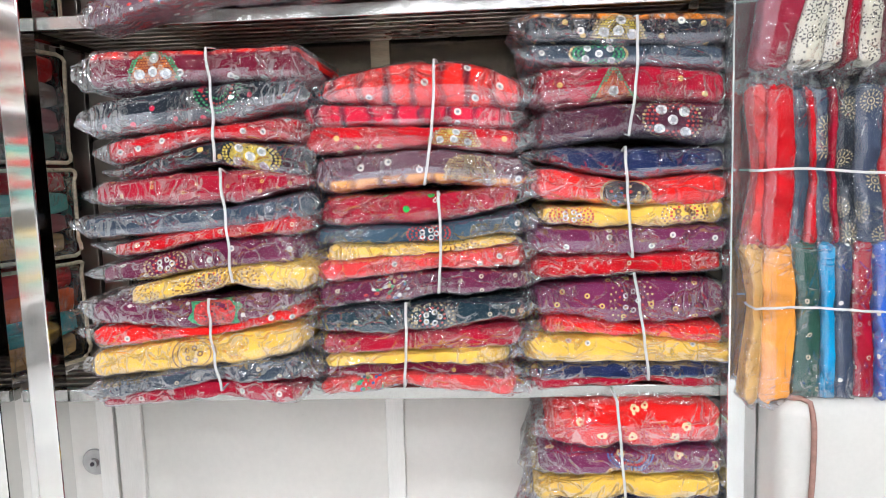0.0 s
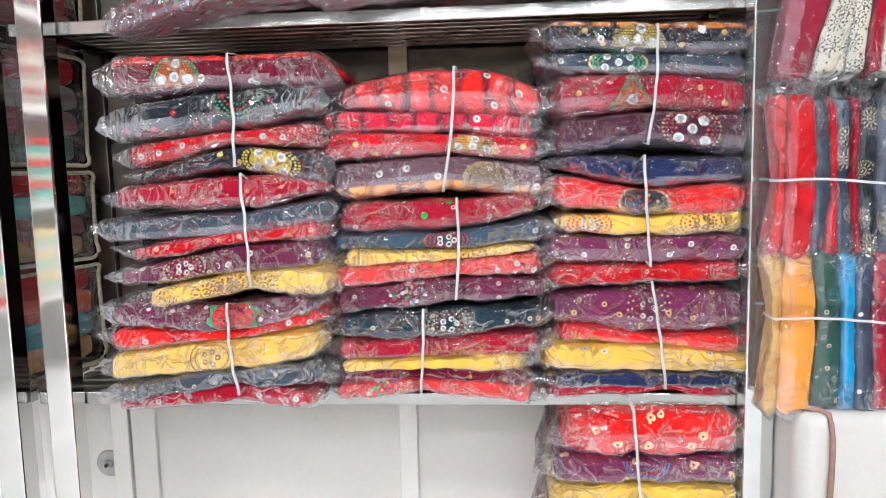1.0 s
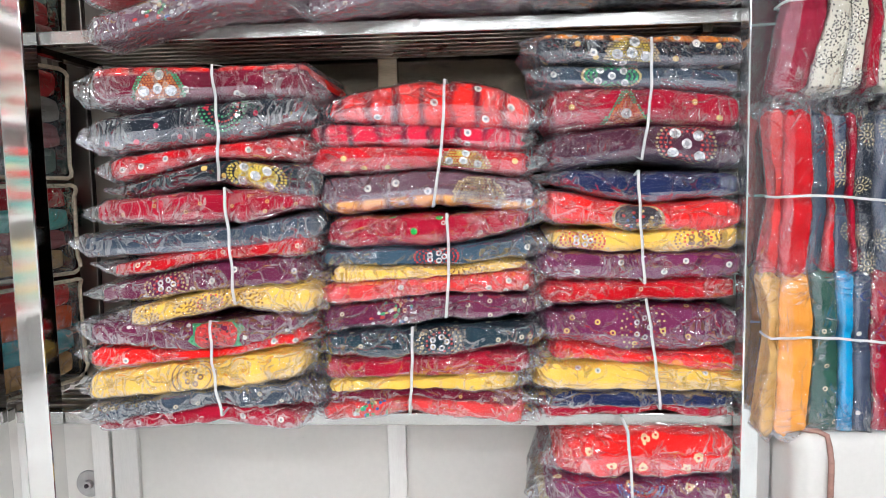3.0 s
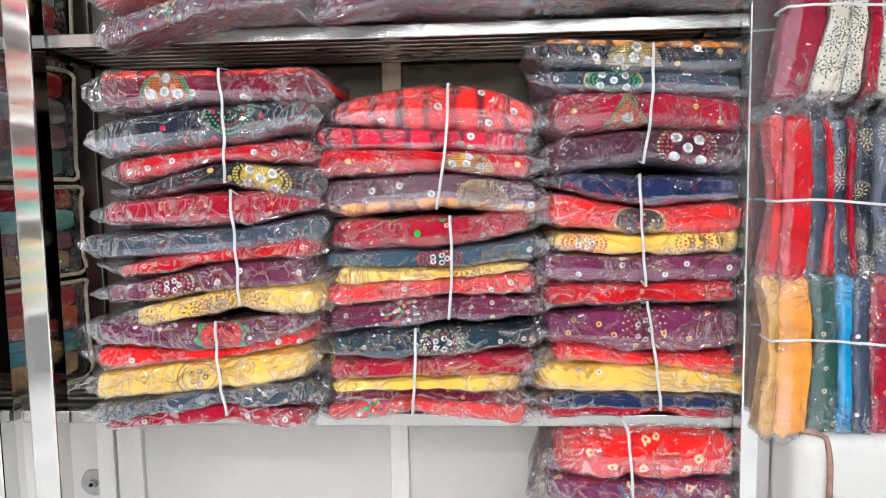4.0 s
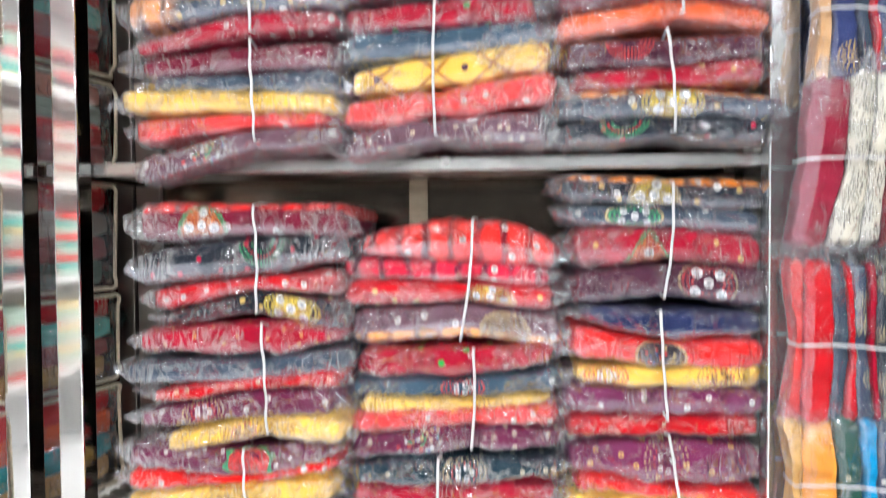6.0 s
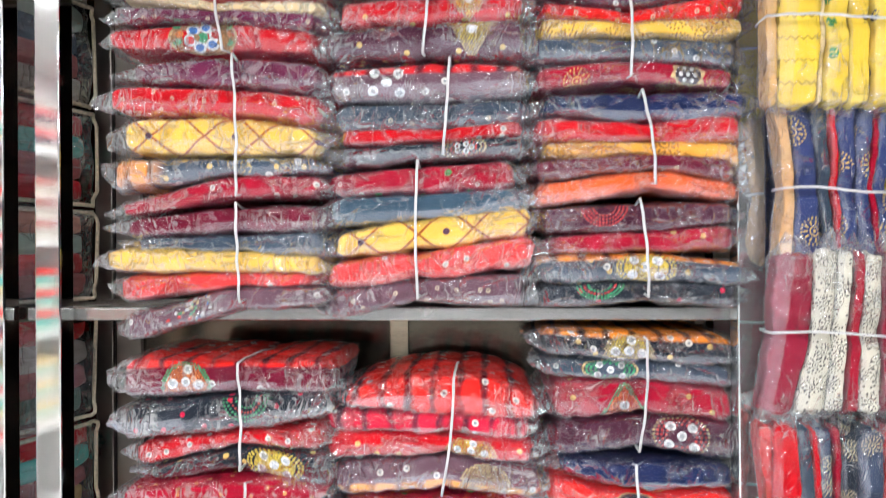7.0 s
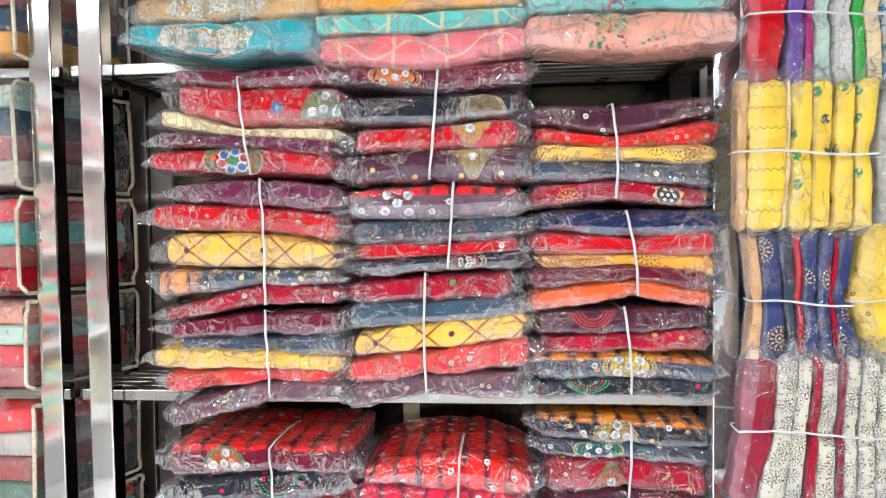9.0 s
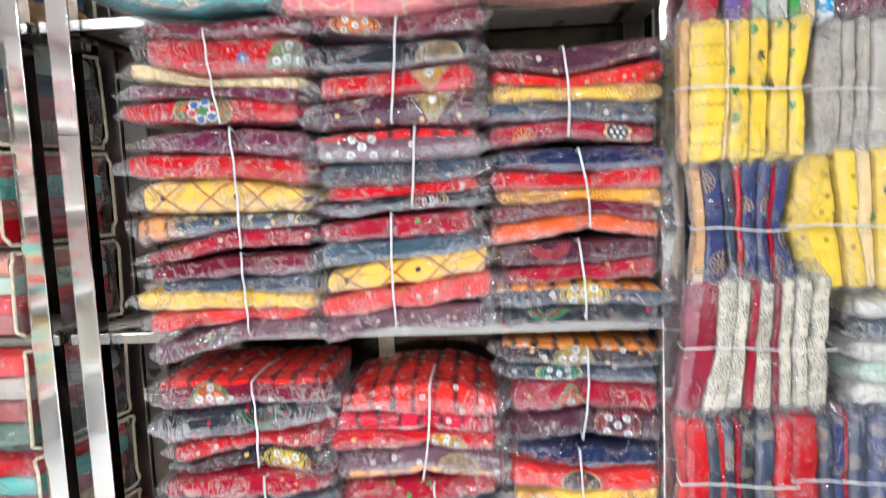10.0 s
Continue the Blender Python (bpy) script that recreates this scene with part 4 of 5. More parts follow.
for x0, x1 in ((-0.671, -0.633), (-0.626, -0.572), (-0.040, -0.002), (0.556, 0.60)):
    boxed("trim_bar", (x0, BACK_Y - 0.014, 0.0), (x1, BACK_Y - 0.0005, 0.886), BAR_PAINT, back, 0.002, "pale metal trim bar", (0, BACK_Y, 0))
    # the same bars higher up, with shade and mirrored slats put into the colour
    boxed("trim_bar", (x0, BACK_Y - 0.014, 0.888), (x1, BACK_Y - 0.0005, 2.9), BAR_STEEL if x0 == -0.040 else SLAT, back, 0.002, "upper trim bar, shade and reflections in its colour", (0, BACK_Y, 0))
lock = thing("cabinet_lock", (-0.688, BACK_Y, 0.650), "round grey metal lock with a raised keyhole boss", "lock")
for nm, rad, y0, y1 in (("rosette", 0.030, -0.004, 0), ("cylinder", 0.010, -0.014, -0.004), ("key_slot", 0.0045, -0.017, -0.014)):
    bm = bmesh.new()
    bmesh.ops.create_cone(bm, cap_ends=True, segments=32, radius1=rad, radius2=rad * 0.94, depth=y1 - y0, matrix=Matrix.Translation((0, (y0 + y1) / 2, 0)) @ Matrix.Rotation(radians(90), 4, "X"))
    part(nm, bm, IRON if nm != "key_slot" else STITCH["dark"], lock)

# ---- bundles on the shelves ----
b = bundle("mixed maroon, charcoal and red mirror-work garments", 1.25, (-0.231, 1.456), (-0.229, 1.288))
garment(b, -0.434, -0.237, -0.076, (1.464, 1.460, 1.460), (1.398, 1.410, 1.408), "maroon", "tiedyered", [("fan_orange", .31)])
garment(b, -0.436, -0.236, -0.090, (1.385, 1.408, 1.412), (1.333, 1.347, 1.369), "charcoal", "reddots", [("arc_green", .62)])
garment(b, -0.421, -0.237, -0.098, (1.326, 1.344, 1.354), (1.287, 1.323, 1.316), "red", "rings")
garment(b, -0.410, -0.236, -0.089, (1.284, 1.320, 1.308), (1.266, 1.285, 1.256), "charcoal", "golddots", [("mirror_yellow", .72)])
b = bundle("crimson, slate, red, plum and yellow printed garments", 1.225, (-0.212, 1.275), (-0.204, 1.104))
garment(b, -0.429, -0.217, -0.084, (1.260, 1.274, 1.264), (1.227, 1.222, 1.244), "crimson", "goldspeck")
garment(b, -0.458, -0.215, -0.080, (1.208, 1.219, 1.237), (1.176, 1.182, 1.198), "slate", "plain")
garment(b, -0.421, -0.215, -0.084, (1.166, 1.189, 1.204), (1.144, 1.171, 1.174), "red", "speck")
garment(b, -0.440, -0.212, -0.095, (1.131, 1.168, 1.172), (1.104, 1.123, 1.130), "plum", "rings", [("medal_gold", .33)])
garment(b, -0.392, -0.211, -0.078, (1.098, 1.125, 1.130), (1.069, 1.096, 1.086), "yellow", "brownprint", [("medal_brown", .45)])
b = bundle("plum, red, yellow and navy printed garments", 1.235, (-0.246, 1.076), (-0.235, 0.932))
garment(b, -0.453, -0.251, -0.111, (1.075, 1.074, 1.088), (1.042, 1.027, 1.055), "plum", "whitedots", [("melon", .62)])
garment(b, -0.455, -0.250, -0.096, (1.033, 1.029, 1.063), (0.998, 1.016, 1.041), "scarlet", "rings")
garment(b, -0.468, -0.246, -0.102, (0.989, 1.016, 1.033), (0.948, 0.963, 0.984), "yellow", "plain", [("medal_ring", .5)])
garment(b, -0.463, -0.244, -0.105, (0.942, 0.967, 0.979), (0.915, 0.942, 0.942), "slate", "speck")
garment(b, -0.462, -0.242, -0.112, (0.917, 0.942, 0.932), (0.900, 0.912, 0.900), "crimson", "rings")
b = bundle("red tie-dyed garments with an orange and grey one", 1.285, (0.110, 1.430), (0.089, 1.242))
garment(b, -0.093, 0.106, 0.257, (1.406, 1.436, 1.392), (1.379, 1.362, 1.357), "scarlet", "tiedyered")
garment(b, -0.107, 0.099, 0.236, (1.372, 1.366, 1.358), (1.340, 1.336, 1.327), "navy", "redcheck")
garment(b, -0.105, 0.096, 0.248, (1.339, 1.334, 1.324), (1.294, 1.302, 1.287), "red", "golddots", [("fan_yellow", .7)])
garment(b, -0.095, 0.091, 0.255, (1.288, 1.299, 1.280), (1.232, 1.243, 1.232), "greyplum", "orangedye", [("fan_dim", .74)])
b = bundle("crimson, slate blue, yellow and coral garments", 1.28, (0.110, 1.230), (0.106, 1.072))
garment(b, -0.093, 0.108, 0.246, (1.224, 1.230, 1.234), (1.180, 1.181, 1.206), "crimson", "greendots")
garment(b, -0.111, 0.107, 0.250, (1.176, 1.178, 1.197), (1.151, 1.149, 1.162), "slateblue", "rings", [("medal_red", .55)])
garment(b, -0.097, 0.106, 0.233, (1.150, 1.147, 1.158), (1.125, 1.134, 1.147), "yellow", "brownprint")
garment(b, -0.098, 0.106, 0.248, (1.123, 1.135, 1.143), (1.090, 1.108, 1.110), "coral", "rings")
garment(b, -0.100, 0.105, 0.258, (1.086, 1.107, 1.103), (1.047, 1.062, 1.073), "plum", "speck", [("posy", .33)])
b = bundle("dark green, crimson, yellow and coral garments", 1.275, (0.054, 1.056), (0.047, 0.921))
garment(b, -0.095, 0.051, 0.252, (1.043, 1.052, 1.057), (1.009, 1.004, 1.030), "navygreen", "speck", [("medal_gold", .55)])
garment(b, -0.100, 0.049, 0.242, (1.002, 1.006, 1.019), (0.971, 0.974, 0.980), "crimson", "plain")
garment(b, -0.101, 0.047, 0.224, (0.970, 0.972, 0.982), (0.953, 0.957, 0.954), "yellow", "plain")
garment(b, -0.107, 0.046, 0.225, (0.953, 0.957, 0.952), (0.929, 0.941, 0.926), "maroon", "goldspeck")
garment(b, -0.103, 0.045, 0.236, (0.931, 0.940, 0.931), (0.900, 0.915, 0.898), "coral", "speck", [("posy", .25)])
b = bundle("charcoal, crimson and dark purple mirror-work garments", 1.315, (0.420, 1.487), (0.407, 1.308))
garment(b, 0.250, 0.422, 0.569, (1.504, 1.498, 1.491), (1.464, 1.448, 1.446), "charcoal", "orangetop", [("fan_yellow", .45)])
garment(b, 0.248, 0.420, 0.568, (1.456, 1.452, 1.444), (1.426, 1.418, 1.408), "slate", "rings", [("mirror_green", .36)])
garment(b, 0.260, 0.417, 0.571, (1.420, 1.420, 1.404), (1.353, 1.365, 1.353), "crimson", "golddots", [("tri_orange", .4)])
garment(b, 0.257, 0.412, 0.571, (1.348, 1.362, 1.357), (1.295, 1.309, 1.291), "aubergine", "plain", [("mirror_red", .71)])
b = bundle("navy, red, yellow and purple printed garments", 1.3, (0.399, 1.289), (0.410, 1.119))
garment(b, 0.261, 0.405, 0.564, (1.293, 1.289, 1.284), (1.269, 1.241, 1.253), "navy", "plain")
garment(b, 0.257, 0.407, 0.568, (1.263, 1.238, 1.245), (1.215, 1.199, 1.199), "scarlet", "goldend", [("arch_dark", .47)])
garment(b, 0.249, 0.410, 0.565, (1.201, 1.197, 1.205), (1.173, 1.165, 1.169), "yellow", "plain", [("medal_red", .16), ("medal_brown", .78)])
garment(b, 0.248, 0.412, 0.570, (1.167, 1.165, 1.166), (1.126, 1.121, 1.125), "purple", "squares")
garment(b, 0.250, 0.414, 0.568, (1.119, 1.119, 1.124), (1.084, 1.090, 1.091), "red", "speck")
b = bundle("purple, red, yellow and navy printed garments", 1.31, (0.415, 1.091), (0.438, 0.918))
garment(b, 0.245, 0.425, 0.572, (1.071, 1.083, 1.076), (1.028, 1.002, 1.013), "purple", "curls", [("medal_gold", .52)])
garment(b, 0.252, 0.432, 0.571, (1.023, 1.001, 1.006), (0.995, 0.986, 0.968), "scarlet", "rings")
garment(b, 0.234, 0.436, 0.580, (0.990, 0.986, 0.968), (0.947, 0.942, 0.943), "yellow", "squares")
garment(b, 0.243, 0.440, 0.569, (0.940, 0.942, 0.940), (0.918, 0.918, 0.917), "navy", "speck")
garment(b, 0.238, 0.442, 0.561, (0.919, 0.920, 0.919), (0.900, 0.909, 0.898), "crimson", "rings")
b = bundle("red, purple and yellow floral garments", 1.3, (0.386, 0.884), (0.404, 0.651))
garment(b, 0.269, 0.393, 0.564, (0.869, 0.876, 0.873), (0.804, 0.796, 0.807), "scarlet", "flowers")
garment(b, 0.254, 0.397, 0.563, (0.799, 0.793, 0.800), (0.754, 0.754, 0.759), "purple", "flowers", [("arc_blue", .5)])
garment(b, 0.243, 0.400, 0.566, (0.745, 0.752, 0.751), (0.712, 0.715, 0.715), "yellow", "plain")
garment(b, 0.252, 0.403, 0.565, (0.708, 0.713, 0.712), (0.674, 0.680, 0.678), "navy", "speck")
garment(b, 0.252, 0.406, 0.565, (0.671, 0.677, 0.675), (0.634, 0.640, 0.639), "crimson", "rings")
b = bundle("red, cream and purple mirror-work garments", 1.235, (-0.266, 2.119), (-0.246, 1.951))
garment(b, -0.414, -0.273, -0.083, (2.144, 2.137, 2.146), (2.117, 2.107, 2.108), "maroon", "speck")
garment(b, -0.398, -0.266, -0.078, (2.116, 2.107, 2.103), (2.065, 2.037, 2.037), "red", "speck", [("star_blue", .62), ("fan_green", .9)])
garment(b, -0.433, -0.262, -0.087, (2.073, 2.034, 2.030), (2.038, 2.019, 2.007), "cream", "plain")
garment(b, -0.445, -0.260, -0.086, (2.028, 2.019, 2.009), (2.007, 2.002, 1.984), "plum", "speck")
garment(b, -0.448, -0.255, -0.092, (1.995, 2.004, 1.984), (1.964, 1.950, 1.949), "red", "plain", [("flower_white", .46)])
b = bundle("purple, red and yellow lattice garments", 1.225, (-0.228, 1.941), (-0.223, 1.722))
garment(b, -0.416, -0.234, -0.085, (1.934, 1.942, 1.928), (1.910, 1.895, 1.886), "plum", "plain")
garment(b, -0.440, -0.233, -0.083, (1.902, 1.895, 1.878), (1.858, 1.848, 1.833), "red", "speck")
garment(b, -0.418, -0.232, -0.087, (1.847, 1.848, 1.826), (1.791, 1.785, 1.785), "yellow", "lattice")
garment(b, -0.433, -0.231, -0.088, (1.783, 1.782, 1.782), (1.734, 1.755, 1.756), "slate", "orangeend")
garment(b, -0.438, -0.230, -0.086, (1.713, 1.757, 1.753), (1.692, 1.719, 1.723), "crimson", "rings")
b = bundle("maroon, grey, yellow and coral garments", 1.235, (-0.227, 1.710), (-0.221, 1.556))
garment(b, -0.428, -0.233, -0.088, (1.688, 1.705, 1.706), (1.659, 1.665, 1.665), "maroon", "plain")
garment(b, -0.415, -0.231, -0.084, (1.657, 1.662, 1.667), (1.640, 1.636, 1.624), "slate", "plain")
garment(b, -0.452, -0.230, -0.091, (1.642, 1.636, 1.626), (1.604, 1.603, 1.600), "yellow", "brownspots")
garment(b, -0.439, -0.229, -0.094, (1.597, 1.603, 1.602), (1.556, 1.578, 1.581), "coral", "rings")
garment(b, -0.427, -0.228, -0.084, (1.534, 1.579, 1.578), (1.496, 1.541, 1.552), "greyplum", "rings", [("posy", .33)])
b = bundle("maroon, charcoal and red mirror-work garments", 1.225, (0.086, 2.118), (0.069, 1.936))
garment(b, -0.091, 0.083, 0.248, (2.134, 2.127, 2.137), (2.107, 2.085, 2.096), "maroon", "plain", [("mirror_orange", .27)])
garment(b, -0.094, 0.079, 0.234, (2.079, 2.085, 2.082), (2.040, 2.030, 2.049), "charcoal", "plain", [("fan_dim", .78)])
garment(b, -0.078, 0.074, 0.232, (2.025, 2.030, 2.041), (1.986, 1.988, 1.989), "red", "golddots", [("tri_down", .72)])
garment(b, -0.094, 0.070, 0.233, (1.976, 1.989, 1.991), (1.933, 1.933, 1.928), "aubergine", "golddots", [("tri_down", .74)])
b = bundle("grey, red and black mirror-work garments", 1.235, (0.109, 1.929), (0.098, 1.783))
garment(b, -0.089, 0.106, 0.233, (1.919, 1.930, 1.921), (1.873, 1.866, 1.874), "greyplum", "redtop", [("mirror_bare", .3)])
garment(b, -0.084, 0.102, 0.235, (1.866, 1.868, 1.870), (1.826, 1.824, 1.836), "slate", "speck")
garment(b, -0.084, 0.099, 0.230, (1.824, 1.824, 1.834), (1.798, 1.805, 1.811), "red", "rings")
garment(b, -0.085, 0.098, 0.230, (1.796, 1.805, 1.813), (1.769, 1.779, 1.783), "charcoal", "plain", [("medal_gold", .68)])
b = bundle("crimson, slate, yellow lattice and coral garments", 1.245, (0.058, 1.773), (0.057, 1.561))
garment(b, -0.091, 0.056, 0.217, (1.756, 1.768, 1.774), (1.722, 1.723, 1.730), "crimson", "greendots")
garment(b, -0.092, 0.055, 0.230, (1.719, 1.724, 1.732), (1.674, 1.684, 1.696), "slateblue", "plain")
garment(b, -0.082, 0.055, 0.239, (1.664, 1.686, 1.704), (1.624, 1.635, 1.656), "yellow", "lattice")
garment(b, -0.094, 0.055, 0.251, (1.617, 1.633, 1.657), (1.573, 1.589, 1.608), "coral", "rings")
garment(b, -0.099, 0.055, 0.230, (1.570, 1.589, 1.598), (1.527, 1.554, 1.547), "greyplum", "speck")
b = bundle("purple, red, yellow and crimson garments", 1.25, (0.379, 2.056), (0.385, 1.899))
garment(b, 0.229, 0.383, 0.569, (2.059, 2.059, 2.070), (2.033, 2.008, 2.043), "aubergine", "rings")
garment(b, 0.228, 0.384, 0.570, (2.025, 2.008, 2.032), (2.001, 1.987, 1.991), "scarlet", "speck")
garment(b, 0.232, 0.385, 0.566, (1.995, 1.987, 1.989), (1.966, 1.965, 1.955), "yellow", "brownprint")
garment(b, 0.229, 0.386, 0.562, (1.968, 1.965, 1.957), (1.932, 1.932, 1.915), "slate", "rings")
garment(b, 0.231, 0.387, 0.558, (1.922, 1.932, 1.912), (1.886, 1.896, 1.881), "crimson", "goldend", [("cluster", .77)])
b = bundle("blue, red, yellow and orange garments", 1.25, (0.402, 1.876), (0.421, 1.734))
garment(b, 0.235, 0.409, 0.572, (1.878, 1.879, 1.877), (1.849, 1.832, 1.838), "navy", "plain")
garment(b, 0.233, 0.413, 0.562, (1.842, 1.832, 1.842), (1.804, 1.803, 1.799), "red", "plain")
garment(b, 0.236, 0.417, 0.567, (1.804, 1.803, 1.799), (1.778, 1.783, 1.762), "amber", "brownprint")
garment(b, 0.222, 0.419, 0.557, (1.774, 1.783, 1.774), (1.746, 1.760, 1.740), "maroon", "speck")
garment(b, 0.232, 0.423, 0.558, (1.739, 1.759, 1.737), (1.703, 1.727, 1.708), "orange", "plain")
b = bundle("dark purple, crimson and grey mirror-work garments", 1.26, (0.400, 1.711), (0.412, 1.561))
garment(b, 0.245, 0.405, 0.558, (1.700, 1.708, 1.706), (1.663, 1.661, 1.674), "aubergine", "plain", [("arc_red", .33)])
garment(b, 0.247, 0.408, 0.560, (1.656, 1.663, 1.672), (1.627, 1.631, 1.632), "crimson", "golddots")
garment(b, 0.239, 0.411, 0.574, (1.624, 1.629, 1.612), (1.582, 1.585, 1.580), "slate", "orangetop", [("mirror_yellow", .52)])
garment(b, 0.239, 0.414, 0.562, (1.578, 1.585, 1.580), (1.544, 1.553, 1.544), "charcoal", "reddots", [("arc_green", .3)])

# ---- the loose silk packs on the top shelf ----
def loose_pack(x0, xm, x1, top, bot, colour, pattern, label, motifs=()):
    b = thing("garment_pack", (xm, 1.205, bot[1]), label, "packed garment", "packs on the top shelf")
    b["front"], b["floor"] = 1.205, 2.179
    garment(b, x0 - 0.012, xm, x1 + 0.012, top, bot, colour, pattern, motifs, 0.30)


loose_pack(-0.454, -0.287, -0.125, (2.215, 2.216, 2.218), (2.176, 2.154, 2.160), "teal", "plain", "teal garment with gold lace in a clear bag", [("goldlace", 0.42)])
loose_pack(-0.444, -0.280, -0.121, (2.262, 2.268, 2.264), (2.216, 2.216, 2.218), "tan", "plain", "tan garment with gold lace in a clear bag", [("goldlace", 0.45)])
loose_pack(-0.116, 0.061, 0.234, (2.183, 2.184, 2.190), (2.139, 2.123, 2.143), "pink", "arches", "coral pink brocade garment in a clear bag")
loose_pack(-0.123, 0.057, 0.233, (2.221, 2.220, 2.222), (2.183, 2.182, 2.192), "mintteal", "arches", "pale teal brocade garment in a clear bag")
loose_pack(-0.119, 0.060, 0.235, (2.262, 2.260, 2.258), (2.223, 2.221, 2.223), "amber", "plain", "amber yellow garment in a clear bag")
loose_pack(0.236, 0.407, 0.572, (2.205, 2.206, 2.199), (2.149, 2.134, 2.145), "peach", "plain", "peach garment with floral embroidery in a clear bag", [("bouquet", 0.42)])
loose_pack(0.240, 0.403, 0.563, (2.258, 2.256, 2.254), (2.207, 2.207, 2.203), "mintteal", "plain", "pale teal embroidered garment in a clear bag", [("posy", 0.45)])

# the lower shelf's hidden foundation
b = bundle("red, navy and yellow printed garments", 1.30, (0.40, 0.64), (0.40, 0.262))
for k, (c, p) in enumerate((("red", "rings"), ("navy", "speck"), ("yellow", "brownprint"), ("purple", "flowers"), ("crimson", "plain"), ("slate", "plain"), ("scarlet", "speck"))):
    z = 0.648 - 0.055 * k
    garment(b, 0.235, 0.40, 0.545, (z, z, z), (z - 0.055, z - 0.055, z - 0.055), c, p)


# ---- zip bags in the neighbouring rack ----
def rounded_loop(x, y0, y1, z0, z1, r=0.025, n=5):
    pts = []
    for cy, cz, a0 in ((y1 - r, z1 - r, 0), (y0 + r, z1 - r, 90), (y0 + r, z0 + r, 180), (y1 - r, z0 + r, 270)):
        for k in range(n):
            a = radians(a0 + 90 * k / (n - 1))
            pts.append((x, cy + r * math.cos(a), cz + r * math.sin(a)))
    return pts


def right_at(y):
    """How far the bags reach sideways: they bulge in behind the post that they lean on."""
    return -0.716 if y < 1.36 else -0.716 + 0.068 * min(1.0, (y - 1.36) / 0.02)


def zip_bag(x0, x1, y0, y1, z0, z1, colours, seed, wide=0.004):
    """A clear vinyl storage bag with braided piping, filled with folded cloth."""
    r = np.random.default_rng(seed)
    base = ((x0 + x1) / 2, (y0 + y1) / 2, z0)
    t = thing("storage_bag", base, "clear vinyl zip bag with gold braid piping holding folded cloth", "storage bag", "zip bags in the rack")
    bm = box(bmesh.new(), (x0 - base[0], y0 - base[1], 0.002), (x1 - base[0], y1 - base[1], z1 - z0 - 0.002), 0.022, 3)
    bmesh.ops.subdivide_edges(bm, edges=[e for e in bm.edges if e.calc_length() > 0.06], cuts=7, use_grid_fill=True)
    uvl = bm.loops.layers.uv.new("UVMap")
    for v in bm.verts:
        v.co.x = min(v.co.x, right_at(v.co.y + base[1]) - base[0])
        q = noise.noise(Vector(v.co) * 16 + Vector((seed, 0, 0)))
        v.co += Vector((q * 0.006, q * 0.006, q * 0.005))
    for f in bm.faces:
        f.smooth = True
        for lp in f.loops:
            lp[uvl].uv = (lp.vert.co.y + lp.vert.co.x, lp.vert.co.z + 0.05 * seed)
    part("vinyl_cover", bm, FILM_THICK, t, "clear vinyl cover").visible_shadow = False
    for x in (x0 + 0.004, x1 - 0.002):
        pts = [Vector(p) - Vector(base) + Vector((0.004 * math.sin(k * 1.3 + seed), 0, 0.004 * math.sin(k * 0.9))) for k, p in enumerate((min(p[0], right_at(p[1]) - 0.002), p[1], p[2]) for p in rounded_loop(x, y0 + 0.003, y1 - 0.002, z0 + 0.005, z1 - 0.004, 0.025, 6))]
        bm = tube(pts, wide, 8, True)
        part("piping", bm, CORD, t, "gold braid piping")
    n, z = len(colours), z0 + 0.012
    step = (z1 - z0 - 0.024) / n
    for k, c in enumerate(colours):
        dz = step * r.uniform(1.0, 1.06)
        m = 0.012 + r.uniform(0, 0.012)
        sheet = Sheet(x0 + m, (x0 + x1) / 2, x1 - m, [z + dz] * 3, [z] * 3, y0 + 0.012 + r.uniform(0, 0.008), y1 - y0 - 0.03, False, 30, 30, seed * 7 + k, 0.02, 0.25)
        z += step
        lim = np.interp(sheet.P[..., 1], [1.355, 1.385], [-0.728, -0.660])
        sheet.P[..., 0] = np.minimum(sheet.P[..., 0], lim)
        ob = part_mesh("folded_cloth", sheet.body("folded_cloth", base), cloth(c, "speck" if k % 2 else "plain"), t)
        ob["label"] = f"folded {NICE.get(c, c)} cloth"


BAG_FILL = (("tan", "teal", "orange", "coral"), ("tan", "dustyrose", "mintteal", "red"), ("sage", "dustyrose", "greige", "coral"),
            ("dustyrose", "coral", "mint", "peach"), ("red", "dustyrose", "mintteal", "coral"), ("greige", "dustyrose", "slateblue", "mint"),
            ("amber", "slateblue", "dustyrose", "greige"), ("mintteal", "coral", "mint", "red"))
k = 0
for level, cuts in ((SHELF_TOP[1], (0.0, 0.213, 0.40, 0.625)), (SHELF_TOP[2], (0.0, 0.19, 0.392, 0.612)), (SHELF_TOP[3], (0.0, 0.21, 0.42))):
    for a, c in zip(cuts, cuts[1:]):
        dx = 0.008 * math.sin(k * 2.3)
        zip_bag(-1.22 + dx, -0.648 + dx * 0.4, 1.285 + 0.01 * math.sin(k), 1.575, level + a + 0.001, level + c - 0.003, BAG_FILL[k % 8], 11 + k)
        k += 1


# ---- stacked cloth along the side wall, met in the polished posts ----
def cloth_stack(x, y, z, colours, seed):
    t = thing("cloth_stack", (x, y, z), "neat stack of folded coloured cloth on a wall shelf", "cloth stack", "stacks along the wall")
    for k, c in enumerate(colours):
        ob = boxed("folded_cloth", (-0.16, -0.17, 0.045 * k + 0.001), (0.16, 0.17, 0.045 * k + 0.045), cloth(c, "plain"), t, 0.014)
        ob.location.x = 0.008 * math.sin(seed * 3 + k * 2)
        ob["label"] = f"folded {NICE.get(c, c)} cloth"


